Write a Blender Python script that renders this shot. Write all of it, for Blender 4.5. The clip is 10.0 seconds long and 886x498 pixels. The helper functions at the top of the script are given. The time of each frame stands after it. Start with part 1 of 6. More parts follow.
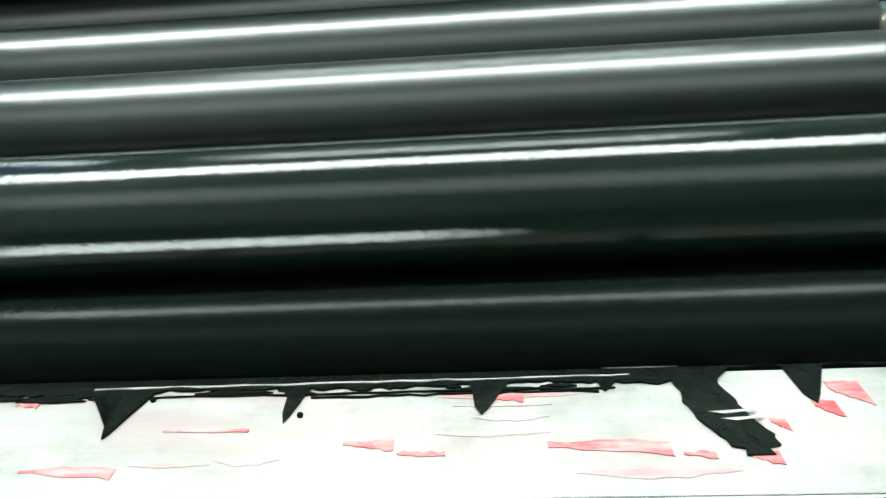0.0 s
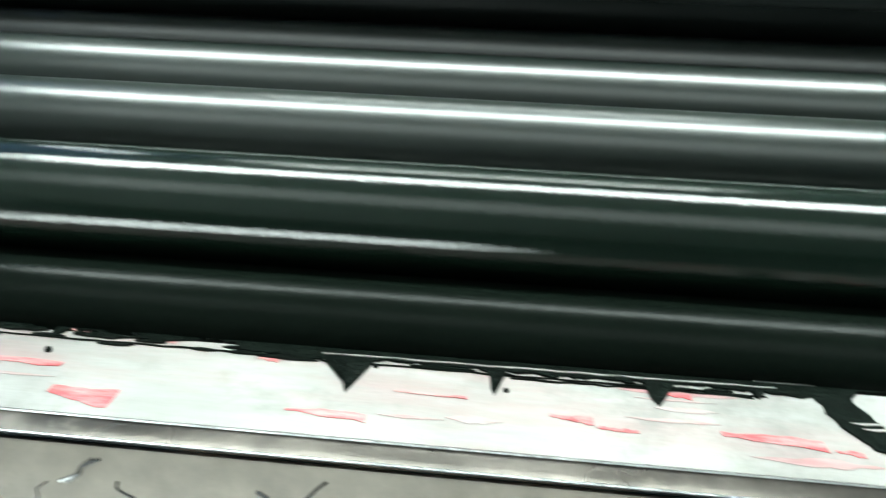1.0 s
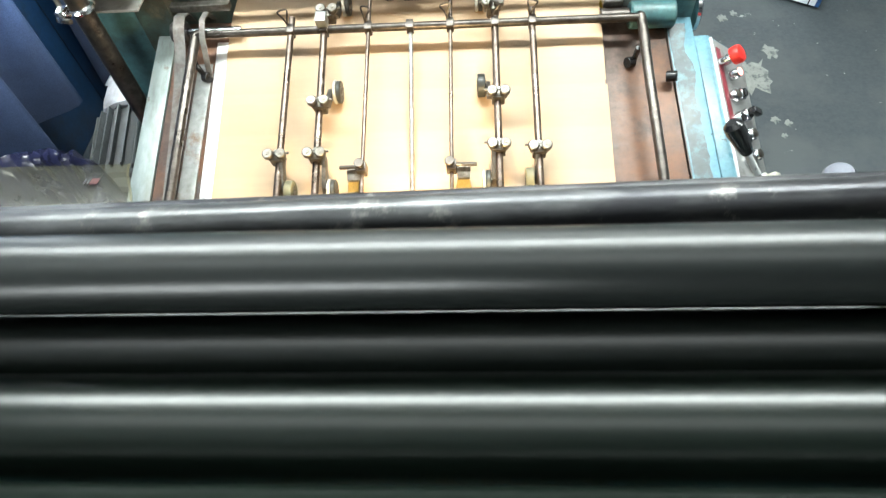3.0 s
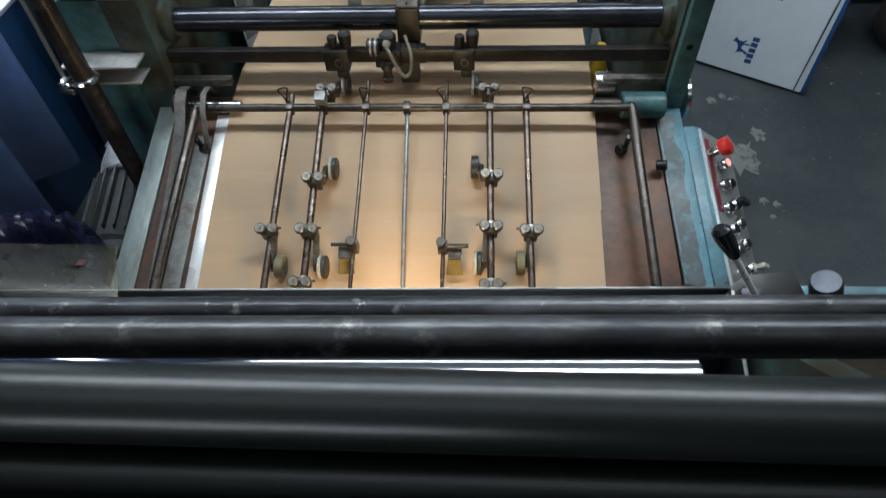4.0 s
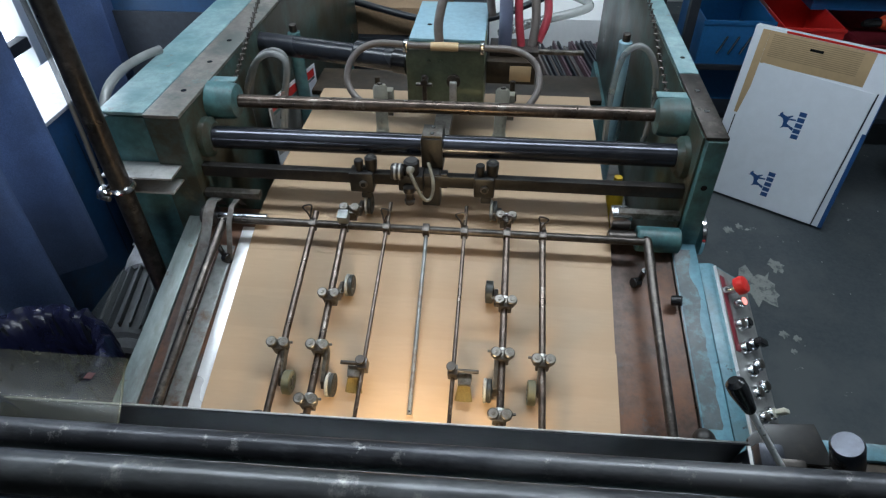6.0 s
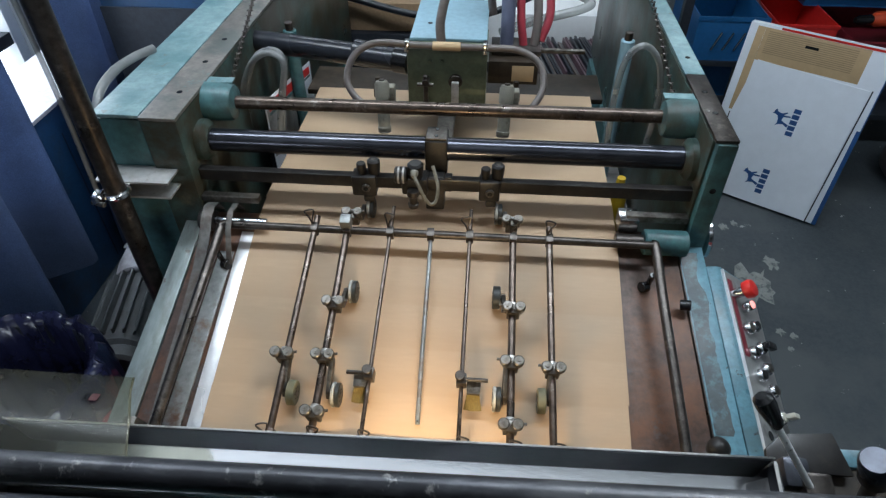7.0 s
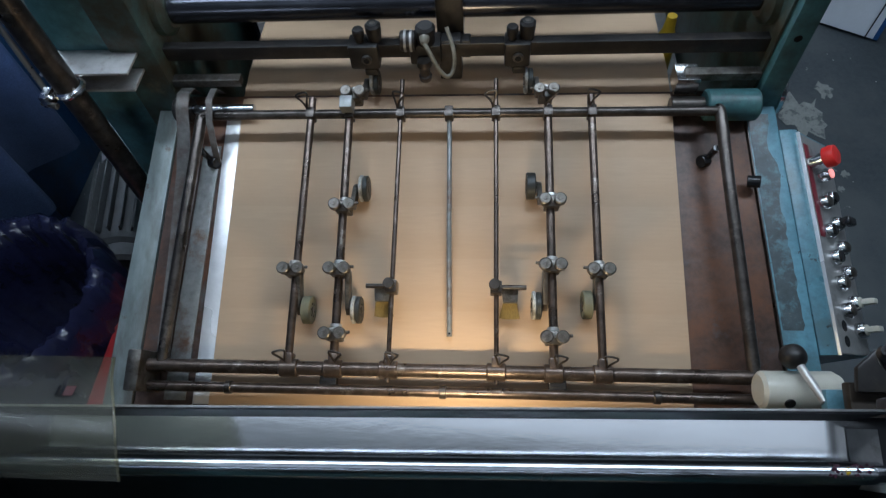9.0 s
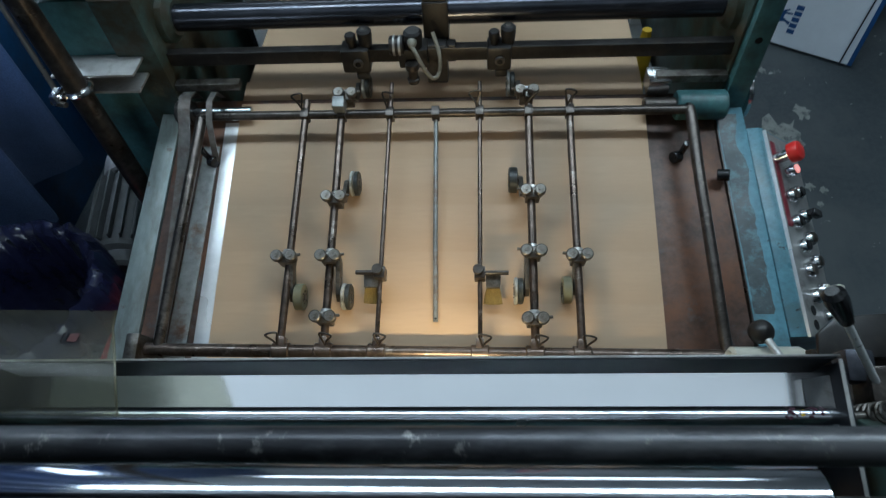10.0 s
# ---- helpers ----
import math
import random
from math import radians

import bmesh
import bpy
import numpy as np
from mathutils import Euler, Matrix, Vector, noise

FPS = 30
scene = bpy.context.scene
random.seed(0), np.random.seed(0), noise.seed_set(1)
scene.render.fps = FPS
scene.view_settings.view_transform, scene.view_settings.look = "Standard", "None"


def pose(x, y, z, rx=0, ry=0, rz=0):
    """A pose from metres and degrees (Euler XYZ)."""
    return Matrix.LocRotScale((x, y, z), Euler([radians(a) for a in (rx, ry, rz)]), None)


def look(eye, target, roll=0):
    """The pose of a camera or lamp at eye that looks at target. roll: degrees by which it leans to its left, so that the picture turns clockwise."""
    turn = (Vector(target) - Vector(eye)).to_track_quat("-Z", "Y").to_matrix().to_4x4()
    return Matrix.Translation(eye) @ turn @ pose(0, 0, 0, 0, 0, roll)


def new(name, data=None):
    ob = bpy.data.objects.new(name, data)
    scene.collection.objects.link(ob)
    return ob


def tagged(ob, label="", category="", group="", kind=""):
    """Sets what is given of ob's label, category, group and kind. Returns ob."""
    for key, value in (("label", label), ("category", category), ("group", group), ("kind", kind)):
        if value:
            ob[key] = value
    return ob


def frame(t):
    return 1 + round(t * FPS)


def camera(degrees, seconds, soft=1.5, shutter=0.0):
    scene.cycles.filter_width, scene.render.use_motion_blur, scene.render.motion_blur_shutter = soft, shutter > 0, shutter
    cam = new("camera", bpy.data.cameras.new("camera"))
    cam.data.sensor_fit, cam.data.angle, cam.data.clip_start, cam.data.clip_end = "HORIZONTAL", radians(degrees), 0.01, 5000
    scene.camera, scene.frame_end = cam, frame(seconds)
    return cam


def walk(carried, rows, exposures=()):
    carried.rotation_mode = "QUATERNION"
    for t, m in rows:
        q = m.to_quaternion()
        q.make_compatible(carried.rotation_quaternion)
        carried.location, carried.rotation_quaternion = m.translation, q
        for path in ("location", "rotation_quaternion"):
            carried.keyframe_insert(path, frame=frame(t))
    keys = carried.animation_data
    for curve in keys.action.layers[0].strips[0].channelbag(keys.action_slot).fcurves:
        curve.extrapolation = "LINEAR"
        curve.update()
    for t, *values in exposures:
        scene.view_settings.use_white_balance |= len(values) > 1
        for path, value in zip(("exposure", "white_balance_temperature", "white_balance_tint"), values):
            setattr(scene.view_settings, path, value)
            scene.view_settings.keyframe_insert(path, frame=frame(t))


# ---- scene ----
# ---- camera ----
cam = camera(71.0, 10.0, soft=1.3, shutter=0.4)
PATH = [
    (0.0, (0.1845, -0.9800, 1.5229), (0.1219, -0.4346, 0.6870), -7.71),
    (0.5, (0.1659, -1.0006, 1.5471), (0.1312, -0.4343, 0.7237), -2.50),
    (1.0, (0.1126, -1.0156, 1.5571), (0.0473, -0.4271, 0.7512), -1.19),
    (1.5, (0.0587, -1.0064, 1.5791), (-0.0383, -0.4149, 0.7787), -3.22),
    (2.0, (0.0532, -0.9623, 1.5990), (-0.0439, -0.3785, 0.7930), -6.80),
    (2.5, (0.0917, -0.8992, 1.6099), (0.0174, -0.3282, 0.7923), -5.89),
    (3.0, (0.1312, -0.8173, 1.6212), (0.0678, -0.2541, 0.7974), -6.28),
    (3.2, (0.1339, -0.8015, 1.6294), (0.0738, -0.2292, 0.8116), -6.04),
    (4.3, (0.1382, -0.7773, 1.6501), (0.0822, -0.1141, 0.9038), -1.86),
    (4.5, (0.1421, -0.7730, 1.6573), (0.0787, -0.0918, 0.9279), -1.46),
    (5.0, (0.1406, -0.7651, 1.6684), (0.0684, -0.0387, 0.9849), -0.82),
    (5.5, (0.1433, -0.7598, 1.6707), (0.0688, -0.0057, 1.0182), -1.08),
    (6.0, (0.1413, -0.7596, 1.6698), (0.0570, -0.0056, 1.0183), -0.88),
    (7.5, (0.0760, -0.6623, 1.6770), (0.0301, 0.0846, 1.0136), 0.51),
    (8.0, (0.0614, -0.5521, 1.6833), (0.0294, 0.1688, 0.9910), 0.62),
    (8.5, (0.0670, -0.5017, 1.6586), (0.0096, 0.0825, 0.8490), -4.31),
    (9.0, (0.0677, -0.5375, 1.6271), (-0.0064, 0.0004, 0.7873), -6.19),
    (9.5, (0.0710, -0.5474, 1.6238), (0.0016, -0.0156, 0.7798), -6.44),
    (10.0, (0.0897, -0.6310, 1.6198), (0.0194, -0.0407, 0.8158), -5.45),
]
walk(cam, [(t, look(eye, target, roll)) for t, eye, target, roll in PATH],
     exposures=[(0.0, 1.85, 6600, -4), (1.7, 1.85, 6600, -4), (2.0, 2.05, 6700, -5), (2.6, 2.05, 6700, -3), (2.9, 1.75, 6750, 3), (3.05, 1.35, 6750, 5), (3.2, 0.85, 6500, 7),
                (3.6, -0.25, 6250, 9), (4.5, -0.36, 6050, 6), (6.0, -0.28, 6030, 9), (7.5, -0.25, 6030, 12), (8.0, -0.28, 6030, 14), (8.3, -0.45, 6080, 14), (9.0, -0.70, 5580, 10), (9.2, -0.77, 5580, 8), (9.6, -0.82, 5640, 7), (10.0, -0.82, 5550, 2)])

# ---- world and light ----
world = bpy.data.worlds.new("sky")
world.use_nodes = True
scene.world = world
sky = world.node_tree.nodes.new("ShaderNodeTexSky")
sky.sky_type, sky.sun_disc = "NISHITA", False
sky.sun_elevation, sky.sun_rotation = radians(35), radians(250)
background = world.node_tree.nodes["Background"]
background.inputs["Strength"].default_value = 0.15
world.node_tree.links.new(sky.outputs[0], background.inputs["Color"])


def area(name, eye, target, wide, deep, watts, colour):
    data = bpy.data.lights.new(name, "AREA")
    data.shape, data.size, data.size_y, data.energy, data.color = "RECTANGLE", wide, deep, watts, colour
    ob = new(name, data)
    ob.matrix_world = look(eye, target)
    return ob


area("ceiling_light", (-0.1, 0.42, 2.72), (-0.1, 0.42, 0.0), 3.4, 0.22, 56, (0.88, 0.96, 1.0))
area("ceiling_light_back", (0.1, 2.7, 2.72), (0.1, 2.7, 0.0), 3.0, 0.16, 15, (0.88, 0.96, 1.0))
# The next lamp is added out of view for the rollers' second highlight.
area("unseen_window_light", (-0.85, -2.98, 1.68), (-0.2, 0.0, 1.25), 1.9, 0.24, 15, (0.90, 0.96, 1.0))
area("window_daylight", (-1.62, 0.75, 1.35), (0.0, 0.6, 0.8), 1.3, 1.1, 26, (0.84, 0.92, 1.0))

# ---- materials ----
def shader(name):
    m = bpy.data.materials.new(name)
    m.use_nodes = True
    return m, m.node_tree.nodes, m.node_tree.links, m.node_tree.nodes["Principled BSDF"]


def ramp(nodes, links, source, stops):
    r = nodes.new("ShaderNodeValToRGB")
    while len(r.color_ramp.elements) < len(stops):
        r.color_ramp.elements.new(0.5)
    for e, (p, c) in zip(r.color_ramp.elements, stops):
        e.position, e.color = p, (*c, 1) if len(c) == 3 else c
    links.new(source, r.inputs[0])
    return r.outputs[0]


def noise_node(nodes, links, scale, detail=4, rough=0.6, stretch=(1, 1, 1)):
    co = nodes.new("ShaderNodeTexCoord")
    mp = nodes.new("ShaderNodeMapping")
    mp.inputs["Scale"].default_value = stretch
    links.new(co.outputs["Object"], mp.inputs[0])
    n = nodes.new("ShaderNodeTexNoise")
    n.inputs["Scale"].default_value, n.inputs["Detail"].default_value, n.inputs["Roughness"].default_value = scale, detail, rough
    links.new(mp.outputs[0], n.inputs["Vector"])
    return n.outputs["Fac"]


def mix(nodes, links, fac, a, b):
    m = nodes.new("ShaderNodeMix")
    m.data_type = "RGBA"
    for sock, v in ((m.inputs[0], fac), (m.inputs[6], a), (m.inputs[7], b)):
        if isinstance(v, tuple):
            sock.default_value = (*v, 1)
        elif isinstance(v, (int, float)):
            sock.default_value = v
        else:
            links.new(v, sock)
    return m.outputs[2]


def surface(name, colour, rough=0.5, metal=0.0, vary=0.25, grain=60.0, stain=None, stain_scale=5.0, stain_at=(0.5, 0.62), bump=0.15,
            stretch=(1, 1, 1), stain_rough=None, coat=0.0, chip=None, chip_at=(0.66, 0.68), chip_scale=14.0, spec=0.5, uneven=0.25):
    """A worn surface: a base colour with fine and broad variation, stains, chips and a little relief."""
    m, n, l, p = shader(name)
    fine = noise_node(n, l, grain, 5, 0.65, stretch)
    broad = noise_node(n, l, stain_scale * 0.6, 3, 0.5)
    lo, hi = tuple(c * (1 - vary) for c in colour), tuple(min(1, c * (1 + vary)) for c in colour)
    base = ramp(n, l, fine, [(0.3, lo), (0.7, hi)])
    shade = ramp(n, l, broad, [(0.35, (1 - vary * 0.8,) * 3), (0.65, (1, 1, 1))])
    mult = n.new("ShaderNodeMix")
    mult.data_type, mult.blend_type, mult.inputs[0].default_value = "RGBA", "MULTIPLY", 1.0
    l.new(base, mult.inputs[6]), l.new(shade, mult.inputs[7])
    out = mult.outputs[2]
    if stain:
        f = ramp(n, l, noise_node(n, l, stain_scale, 6, 0.7, stretch), [(stain_at[0], (0, 0, 0)), (stain_at[1], (1, 1, 1))])
        out = mix(n, l, f, out, stain)
    if chip:
        f = ramp(n, l, noise_node(n, l, chip_scale, 8, 0.75), [(chip_at[0], (0, 0, 0)), (chip_at[1], (1, 1, 1))])
        out = mix(n, l, f, out, chip)
    l.new(out, p.inputs["Base Color"])
    r = ramp(n, l, broad, [(0.3, (max(0.02, rough * (1 - uneven)),) * 3), (0.7, (min(1, rough * (1 + uneven)),) * 3)])
    l.new(r, p.inputs["Roughness"])
    p.inputs["Metallic"].default_value, p.inputs["Coat Weight"].default_value = metal, coat
    p.inputs["Specular IOR Level"].default_value = spec
    if bump:
        b = n.new("ShaderNodeBump")
        b.inputs["Strength"].default_value, b.inputs["Distance"].default_value = bump, 0.002
        l.new(fine, b.inputs["Height"]), l.new(b.outputs[0], p.inputs["Normal"])
    return m


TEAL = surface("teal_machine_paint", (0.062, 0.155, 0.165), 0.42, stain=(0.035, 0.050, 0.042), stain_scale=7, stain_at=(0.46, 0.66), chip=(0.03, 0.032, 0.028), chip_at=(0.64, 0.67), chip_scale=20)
TEAL_OILY = surface("oily_stained_teal_paint", (0.052, 0.100, 0.092), 0.34, stain=(0.034, 0.028, 0.015), stain_scale=9, stain_at=(0.36, 0.58), chip=(0.085, 0.078, 0.05), chip_at=(0.60, 0.68), chip_scale=8)
BARETOP = surface("bare_worn_casting_top", (0.20, 0.185, 0.165), 0.45, 0.25, stain=(0.10, 0.11, 0.10), stain_scale=8, stain_at=(0.48, 0.62), chip=(0.12, 0.20, 0.20), chip_at=(0.60, 0.66), chip_scale=9)
GALV = surface("pale_galvanised_steel", (0.52, 0.51, 0.49), 0.42, 0.6, vary=0.12, stain=(0.32, 0.29, 0.26), stain_scale=22, stain_at=(0.52, 0.66))
# Ink and roller blacks are lifted and tinted green to imitate veiling haze.
DULLINK = surface("thick_dull_ink", (0.0030, 0.0048, 0.0036), 0.20, 0.0, vary=0.3, bump=0.06, grain=420, spec=0.035)
DARKROLL = surface("dull_black_rubber", (0.006, 0.009, 0.008), 0.5, 0.0, vary=0.2, bump=0.03, grain=300, spec=0.2)
NAVYSTEEL = surface("navy_painted_steel", (0.014, 0.050, 0.12), 0.4, vary=0.15, stain=(0.02, 0.03, 0.05), stain_scale=6, stain_at=(0.5, 0.7))
OILBROWN = surface("oily_brown_casting", (0.030, 0.021, 0.013), 0.48, 0.0, vary=0.4, stain=(0.055, 0.040, 0.025), stain_scale=14, stain_at=(0.5, 0.66), spec=0.3)
# paler teal than TEAL for top faces and lugs, stained and chipped
TEAL_TOP = surface("pale_chipped_teal_paint", (0.21, 0.315, 0.325), 0.36, stain=(0.10, 0.19, 0.20), stain_scale=5, stain_at=(0.46, 0.62), chip=(0.15, 0.15, 0.13), chip_at=(0.60, 0.66), chip_scale=16)
BLUE_WORN = surface("worn_blue_paint", (0.125, 0.265, 0.325), 0.36, stain=(0.085, 0.15, 0.17), stain_scale=9, stain_at=(0.50, 0.66), chip=(0.035, 0.04, 0.042), chip_at=(0.635, 0.65), chip_scale=42)
OLIVE = surface("olive_green_paint", (0.16, 0.19, 0.115), 0.45, stain=(0.07, 0.075, 0.05), stain_scale=10, stain_at=(0.55, 0.75))
BOX_BLUE = surface("pale_blue_sheet_metal", (0.24, 0.38, 0.45), 0.4, vary=0.12)
STEEL = surface("dull_steel", (0.185, 0.172, 0.155), 0.40, 0.9, vary=0.35, stain=(0.075, 0.065, 0.052), stain_scale=34, stain_at=(0.46, 0.62))
DARK_STEEL = surface("oil_darkened_steel", (0.085, 0.074, 0.066), 0.34, 0.8, vary=0.4, stain=(0.16, 0.14, 0.12), stain_scale=26, stain_at=(0.58, 0.70))
ROD = surface("brown_oxidised_rod", (0.115, 0.088, 0.072), 0.32, 0.8, vary=0.4, stain=(0.23, 0.20, 0.175), stain_scale=34, stain_at=(0.57, 0.68))
BRIGHT = surface("bright_steel", (0.72, 0.72, 0.73), 0.16, 1.0, vary=0.1)
BLACKCAST = surface("oily_black_casting", (0.020, 0.018, 0.017), 0.42, 0.2, vary=0.35, stain=(0.045, 0.036, 0.028), stain_scale=24, stain_at=(0.52, 0.70))
BLACKPAINT = surface("black_enamel", (0.012, 0.013, 0.017), 0.40, 0.0, vary=0.25, stain=(0.03, 0.03, 0.033), stain_scale=9, stain_at=(0.55, 0.75))
BLUEDTUBE = surface("polished_blued_tube", (0.065, 0.068, 0.082), 0.20, 0.8, vary=0.25, stain=(0.115, 0.115, 0.125), stain_scale=30, stain_at=(0.56, 0.70), stretch=(0.25, 1, 1))
BLACKBAR = surface("blued_black_bar", (0.060, 0.064, 0.078), 0.32, 0.7, vary=0.3, stain=(0.10, 0.10, 0.112), stain_scale=18, stain_at=(0.58, 0.7))
WORNBAR = surface("worn_black_pipe", (0.050, 0.051, 0.058), 0.38, 0.6, vary=0.4, stain=(0.13, 0.13, 0.135), stain_scale=16, stain_at=(0.46, 0.62), chip=(0.27, 0.26, 0.25), chip_at=(0.60, 0.68), chip_scale=44, stretch=(0.3, 1, 1))
GREYPIPE = surface("grey_worn_pipe", (0.11, 0.112, 0.115), 0.36, 0.7, vary=0.45, stain=(0.040, 0.040, 0.045), stain_scale=12, stain_at=(0.44, 0.58), chip=(0.27, 0.26, 0.245), chip_at=(0.57, 0.70), chip_scale=30, stretch=(0.3, 1, 1))
# greenish lifted black, with haze put into the base colour
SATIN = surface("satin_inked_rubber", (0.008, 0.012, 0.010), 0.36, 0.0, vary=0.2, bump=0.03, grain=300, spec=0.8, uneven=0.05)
CHROME = surface("chromed_steel", (0.66, 0.67, 0.72), 0.09, 1.0, vary=0.06, bump=0.03, stain=(0.5, 0.5, 0.55), stain_scale=10, stain_at=(0.6, 0.8))
# haze over the darks is painted into these two ink colours
INKPOOL = surface("thick_black_ink", (0.0040, 0.0060, 0.0048), 0.22, 0.0, vary=0.4, bump=0.3, grain=120, spec=0.05)
INK = surface("wet_black_ink", (0.0035, 0.0075, 0.005), 0.045, 0.0, vary=0.3, bump=0.085, grain=480, spec=0.30, uneven=0.05)
# both rubbers carry the same greenish haze in their base colour
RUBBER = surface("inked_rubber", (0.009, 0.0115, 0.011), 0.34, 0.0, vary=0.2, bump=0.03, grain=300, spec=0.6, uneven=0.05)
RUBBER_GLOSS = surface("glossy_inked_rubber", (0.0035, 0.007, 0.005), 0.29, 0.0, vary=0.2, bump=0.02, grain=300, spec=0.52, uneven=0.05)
KRAFT = surface("brown_kraft_board", (0.435, 0.305, 0.190), 0.62, vary=0.05, grain=130, bump=0.05, stretch=(0.15, 2, 1), stain=(0.39, 0.268, 0.163), stain_scale=3, stain_at=(0.45, 0.75))
KRAFT_DARK = surface("dark_kraft_board", (0.32, 0.21, 0.12), 0.7, vary=0.15)
RUST = surface("rusty_brown_plate", (0.100, 0.066, 0.053), 0.38, 0.25, vary=0.40, stain=(0.165, 0.080, 0.046), stain_scale=7, stain_at=(0.47, 0.64), chip=(0.100, 0.100, 0.102), chip_at=(0.55, 0.66), chip_scale=11)
GREYPLATE = surface("scuffed_grey_plate", (0.25, 0.26, 0.255), 0.4, 0.5, stain=(0.15, 0.09, 0.06), stain_scale=9, stain_at=(0.55, 0.66))
ALU = surface("aluminium_strip", (0.86, 0.87, 0.88), 0.3, 0.55, vary=0.06)
PANEL = surface("grey_control_panel", (0.29, 0.29, 0.28), 0.36, 0.3, vary=0.12, stain=(0.15, 0.145, 0.14), stain_scale=20, stain_at=(0.55, 0.68))
RED = surface("red_plastic", (0.62, 0.025, 0.02), 0.35, vary=0.08)
CRATERED = surface("red_crate_plastic", (0.30, 0.022, 0.025), 0.4, vary=0.15)
PRINTEDGE = surface("purple_brown_printed_edges", (0.16, 0.095, 0.115), 0.55, vary=0.5, grain=160)
DARKRED = surface("dull_red_label", (0.20, 0.02, 0.03), 0.5, vary=0.15)
BLACKPLASTIC = surface("black_plastic", (0.012, 0.012, 0.013), 0.22, vary=0.2, bump=0.03)
CHIPPEDWHITE = surface("chipped_white_paint", (0.62, 0.63, 0.62), 0.4, vary=0.08, chip=(0.10, 0.095, 0.09), chip_at=(0.60, 0.64), chip_scale=120)
IVORY = surface("ivory_plastic", (0.52, 0.50, 0.42), 0.35, vary=0.06, stain=(0.35, 0.32, 0.26), stain_scale=14, stain_at=(0.58, 0.72))
BRISTLE = surface("yellow_bristle", (0.17, 0.125, 0.036), 0.7, vary=0.4, grain=220, stretch=(6, 1, 0.4), bump=0.6)
WHEELRUB = surface("olive_rubber_tyre", (0.15, 0.145, 0.09), 0.6, vary=0.2)
WHITERIM = surface("white_knurled_tyre", (0.40, 0.40, 0.37), 0.5, vary=0.35, grain=200, stain=(0.12, 0.11, 0.09), stain_scale=40, stain_at=(0.5, 0.62))
DARKWHEEL = surface("dark_wheel", (0.025, 0.028, 0.026), 0.4, vary=0.2)
CARD = surface("white_coated_carton", (0.74, 0.78, 0.84), 0.35, vary=0.03, grain=25, bump=0.03)
BLUEINK = surface("blue_print", (0.02, 0.075, 0.22), 0.4, vary=0.1)
CARTONLABEL = surface("brown_carton_paper", (0.47, 0.33, 0.18), 0.7, vary=0.06)
CARTONGREY = surface("greyed_carton_print", (0.30, 0.215, 0.12), 0.7, vary=0.1)
CURTAIN = surface("denim_blue_curtain", (0.105, 0.145, 0.245), 0.9, vary=0.25, grain=300, bump=0.1, stain=(0.06, 0.075, 0.12), stain_scale=2.5, stain_at=(0.45, 0.8))
BAG = surface("navy_bin_bag", (0.018, 0.020, 0.055), 0.22, vary=0.3, bump=0.7, grain=34, spec=0.7)
BLUEPLASTIC = surface("blue_plastic", (0.015, 0.10, 0.26), 0.4, vary=0.12)
ORANGE = surface("orange_red_plastic", (0.62, 0.075, 0.025), 0.4, vary=0.08)
MOTORGREY = surface("grey_motor_paint", (0.070, 0.074, 0.078), 0.5, vary=0.15, stain=(0.05, 0.05, 0.05), stain_scale=14)
COWL = surface("pale_grey_cowl", (0.34, 0.34, 0.37), 0.5, vary=0.12, stain=(0.20, 0.19, 0.20), stain_scale=9, stain_at=(0.50, 0.68))
WORNGREY = surface("dark_worn_primer", (0.055, 0.075, 0.080), 0.42, vary=0.3, stain=(0.095, 0.185, 0.22), stain_scale=34, stain_at=(0.50, 0.66), chip=(0.13, 0.13, 0.12), chip_at=(0.62, 0.68), chip_scale=60)
SIDESTRIP = surface("scuffed_pale_steel", (0.225, 0.262, 0.255), 0.38, 0.3, vary=0.22, stain=(0.105, 0.098, 0.092), stain_scale=12, stain_at=(0.46, 0.66), stretch=(1, 0.3, 1), chip=(0.14, 0.125, 0.11), chip_at=(0.62, 0.68), chip_scale=24)
STRAPGREY = surface("scuffed_grey_strap", (0.155, 0.148, 0.138), 0.42, 0.4, vary=0.3, stain=(0.085, 0.062, 0.050), stain_scale=16, stain_at=(0.48, 0.64))
SPECKINK = surface("dried_purple_ink", (0.045, 0.008, 0.022), 0.45, vary=0.3)
PRINTRED = surface("faded_red_print", (0.085, 0.022, 0.022), 0.8, vary=0.3)
CLOTH = surface("pale_rag", (0.46, 0.45, 0.47), 0.85, vary=0.15)
HOSE = surface("grey_rubber_hose", (0.125, 0.105, 0.095), 0.38, vary=0.2)
PINKINK = surface("pink_ink_film", (0.30, 0.15, 0.155), 0.4, vary=0.25, grain=70, stretch=(0.3, 2, 2), stain=(0.28, 0.23, 0.225), stain_scale=50, stain_at=(0.42, 0.58))
GREYBEIGE = surface("dirty_grey_beige_plastic", (0.24, 0.225, 0.18), 0.45, vary=0.2, stain=(0.11, 0.10, 0.075), stain_scale=30, stain_at=(0.5, 0.64))
HOSE_RED = surface("red_hose", (0.33, 0.035, 0.05), 0.4, vary=0.12)
HOSE_BLUE = surface("slate_hose", (0.11, 0.12, 0.18), 0.4, vary=0.1)
HOSE_BLACK = surface("black_duct_hose", (0.02, 0.022, 0.028), 0.3, vary=0.2)
# darkened paint for the unseen south wall, cuts the fill on the rollers
DIMMED_WALL = surface("dimmed_unseen_wall", (0.10, 0.105, 0.11), 0.8, vary=0.08, grain=20)
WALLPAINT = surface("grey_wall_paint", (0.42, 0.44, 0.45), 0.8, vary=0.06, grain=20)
CEIL = surface("grey_ceiling_paint", (0.56, 0.58, 0.57), 0.85, vary=0.08, grain=20)
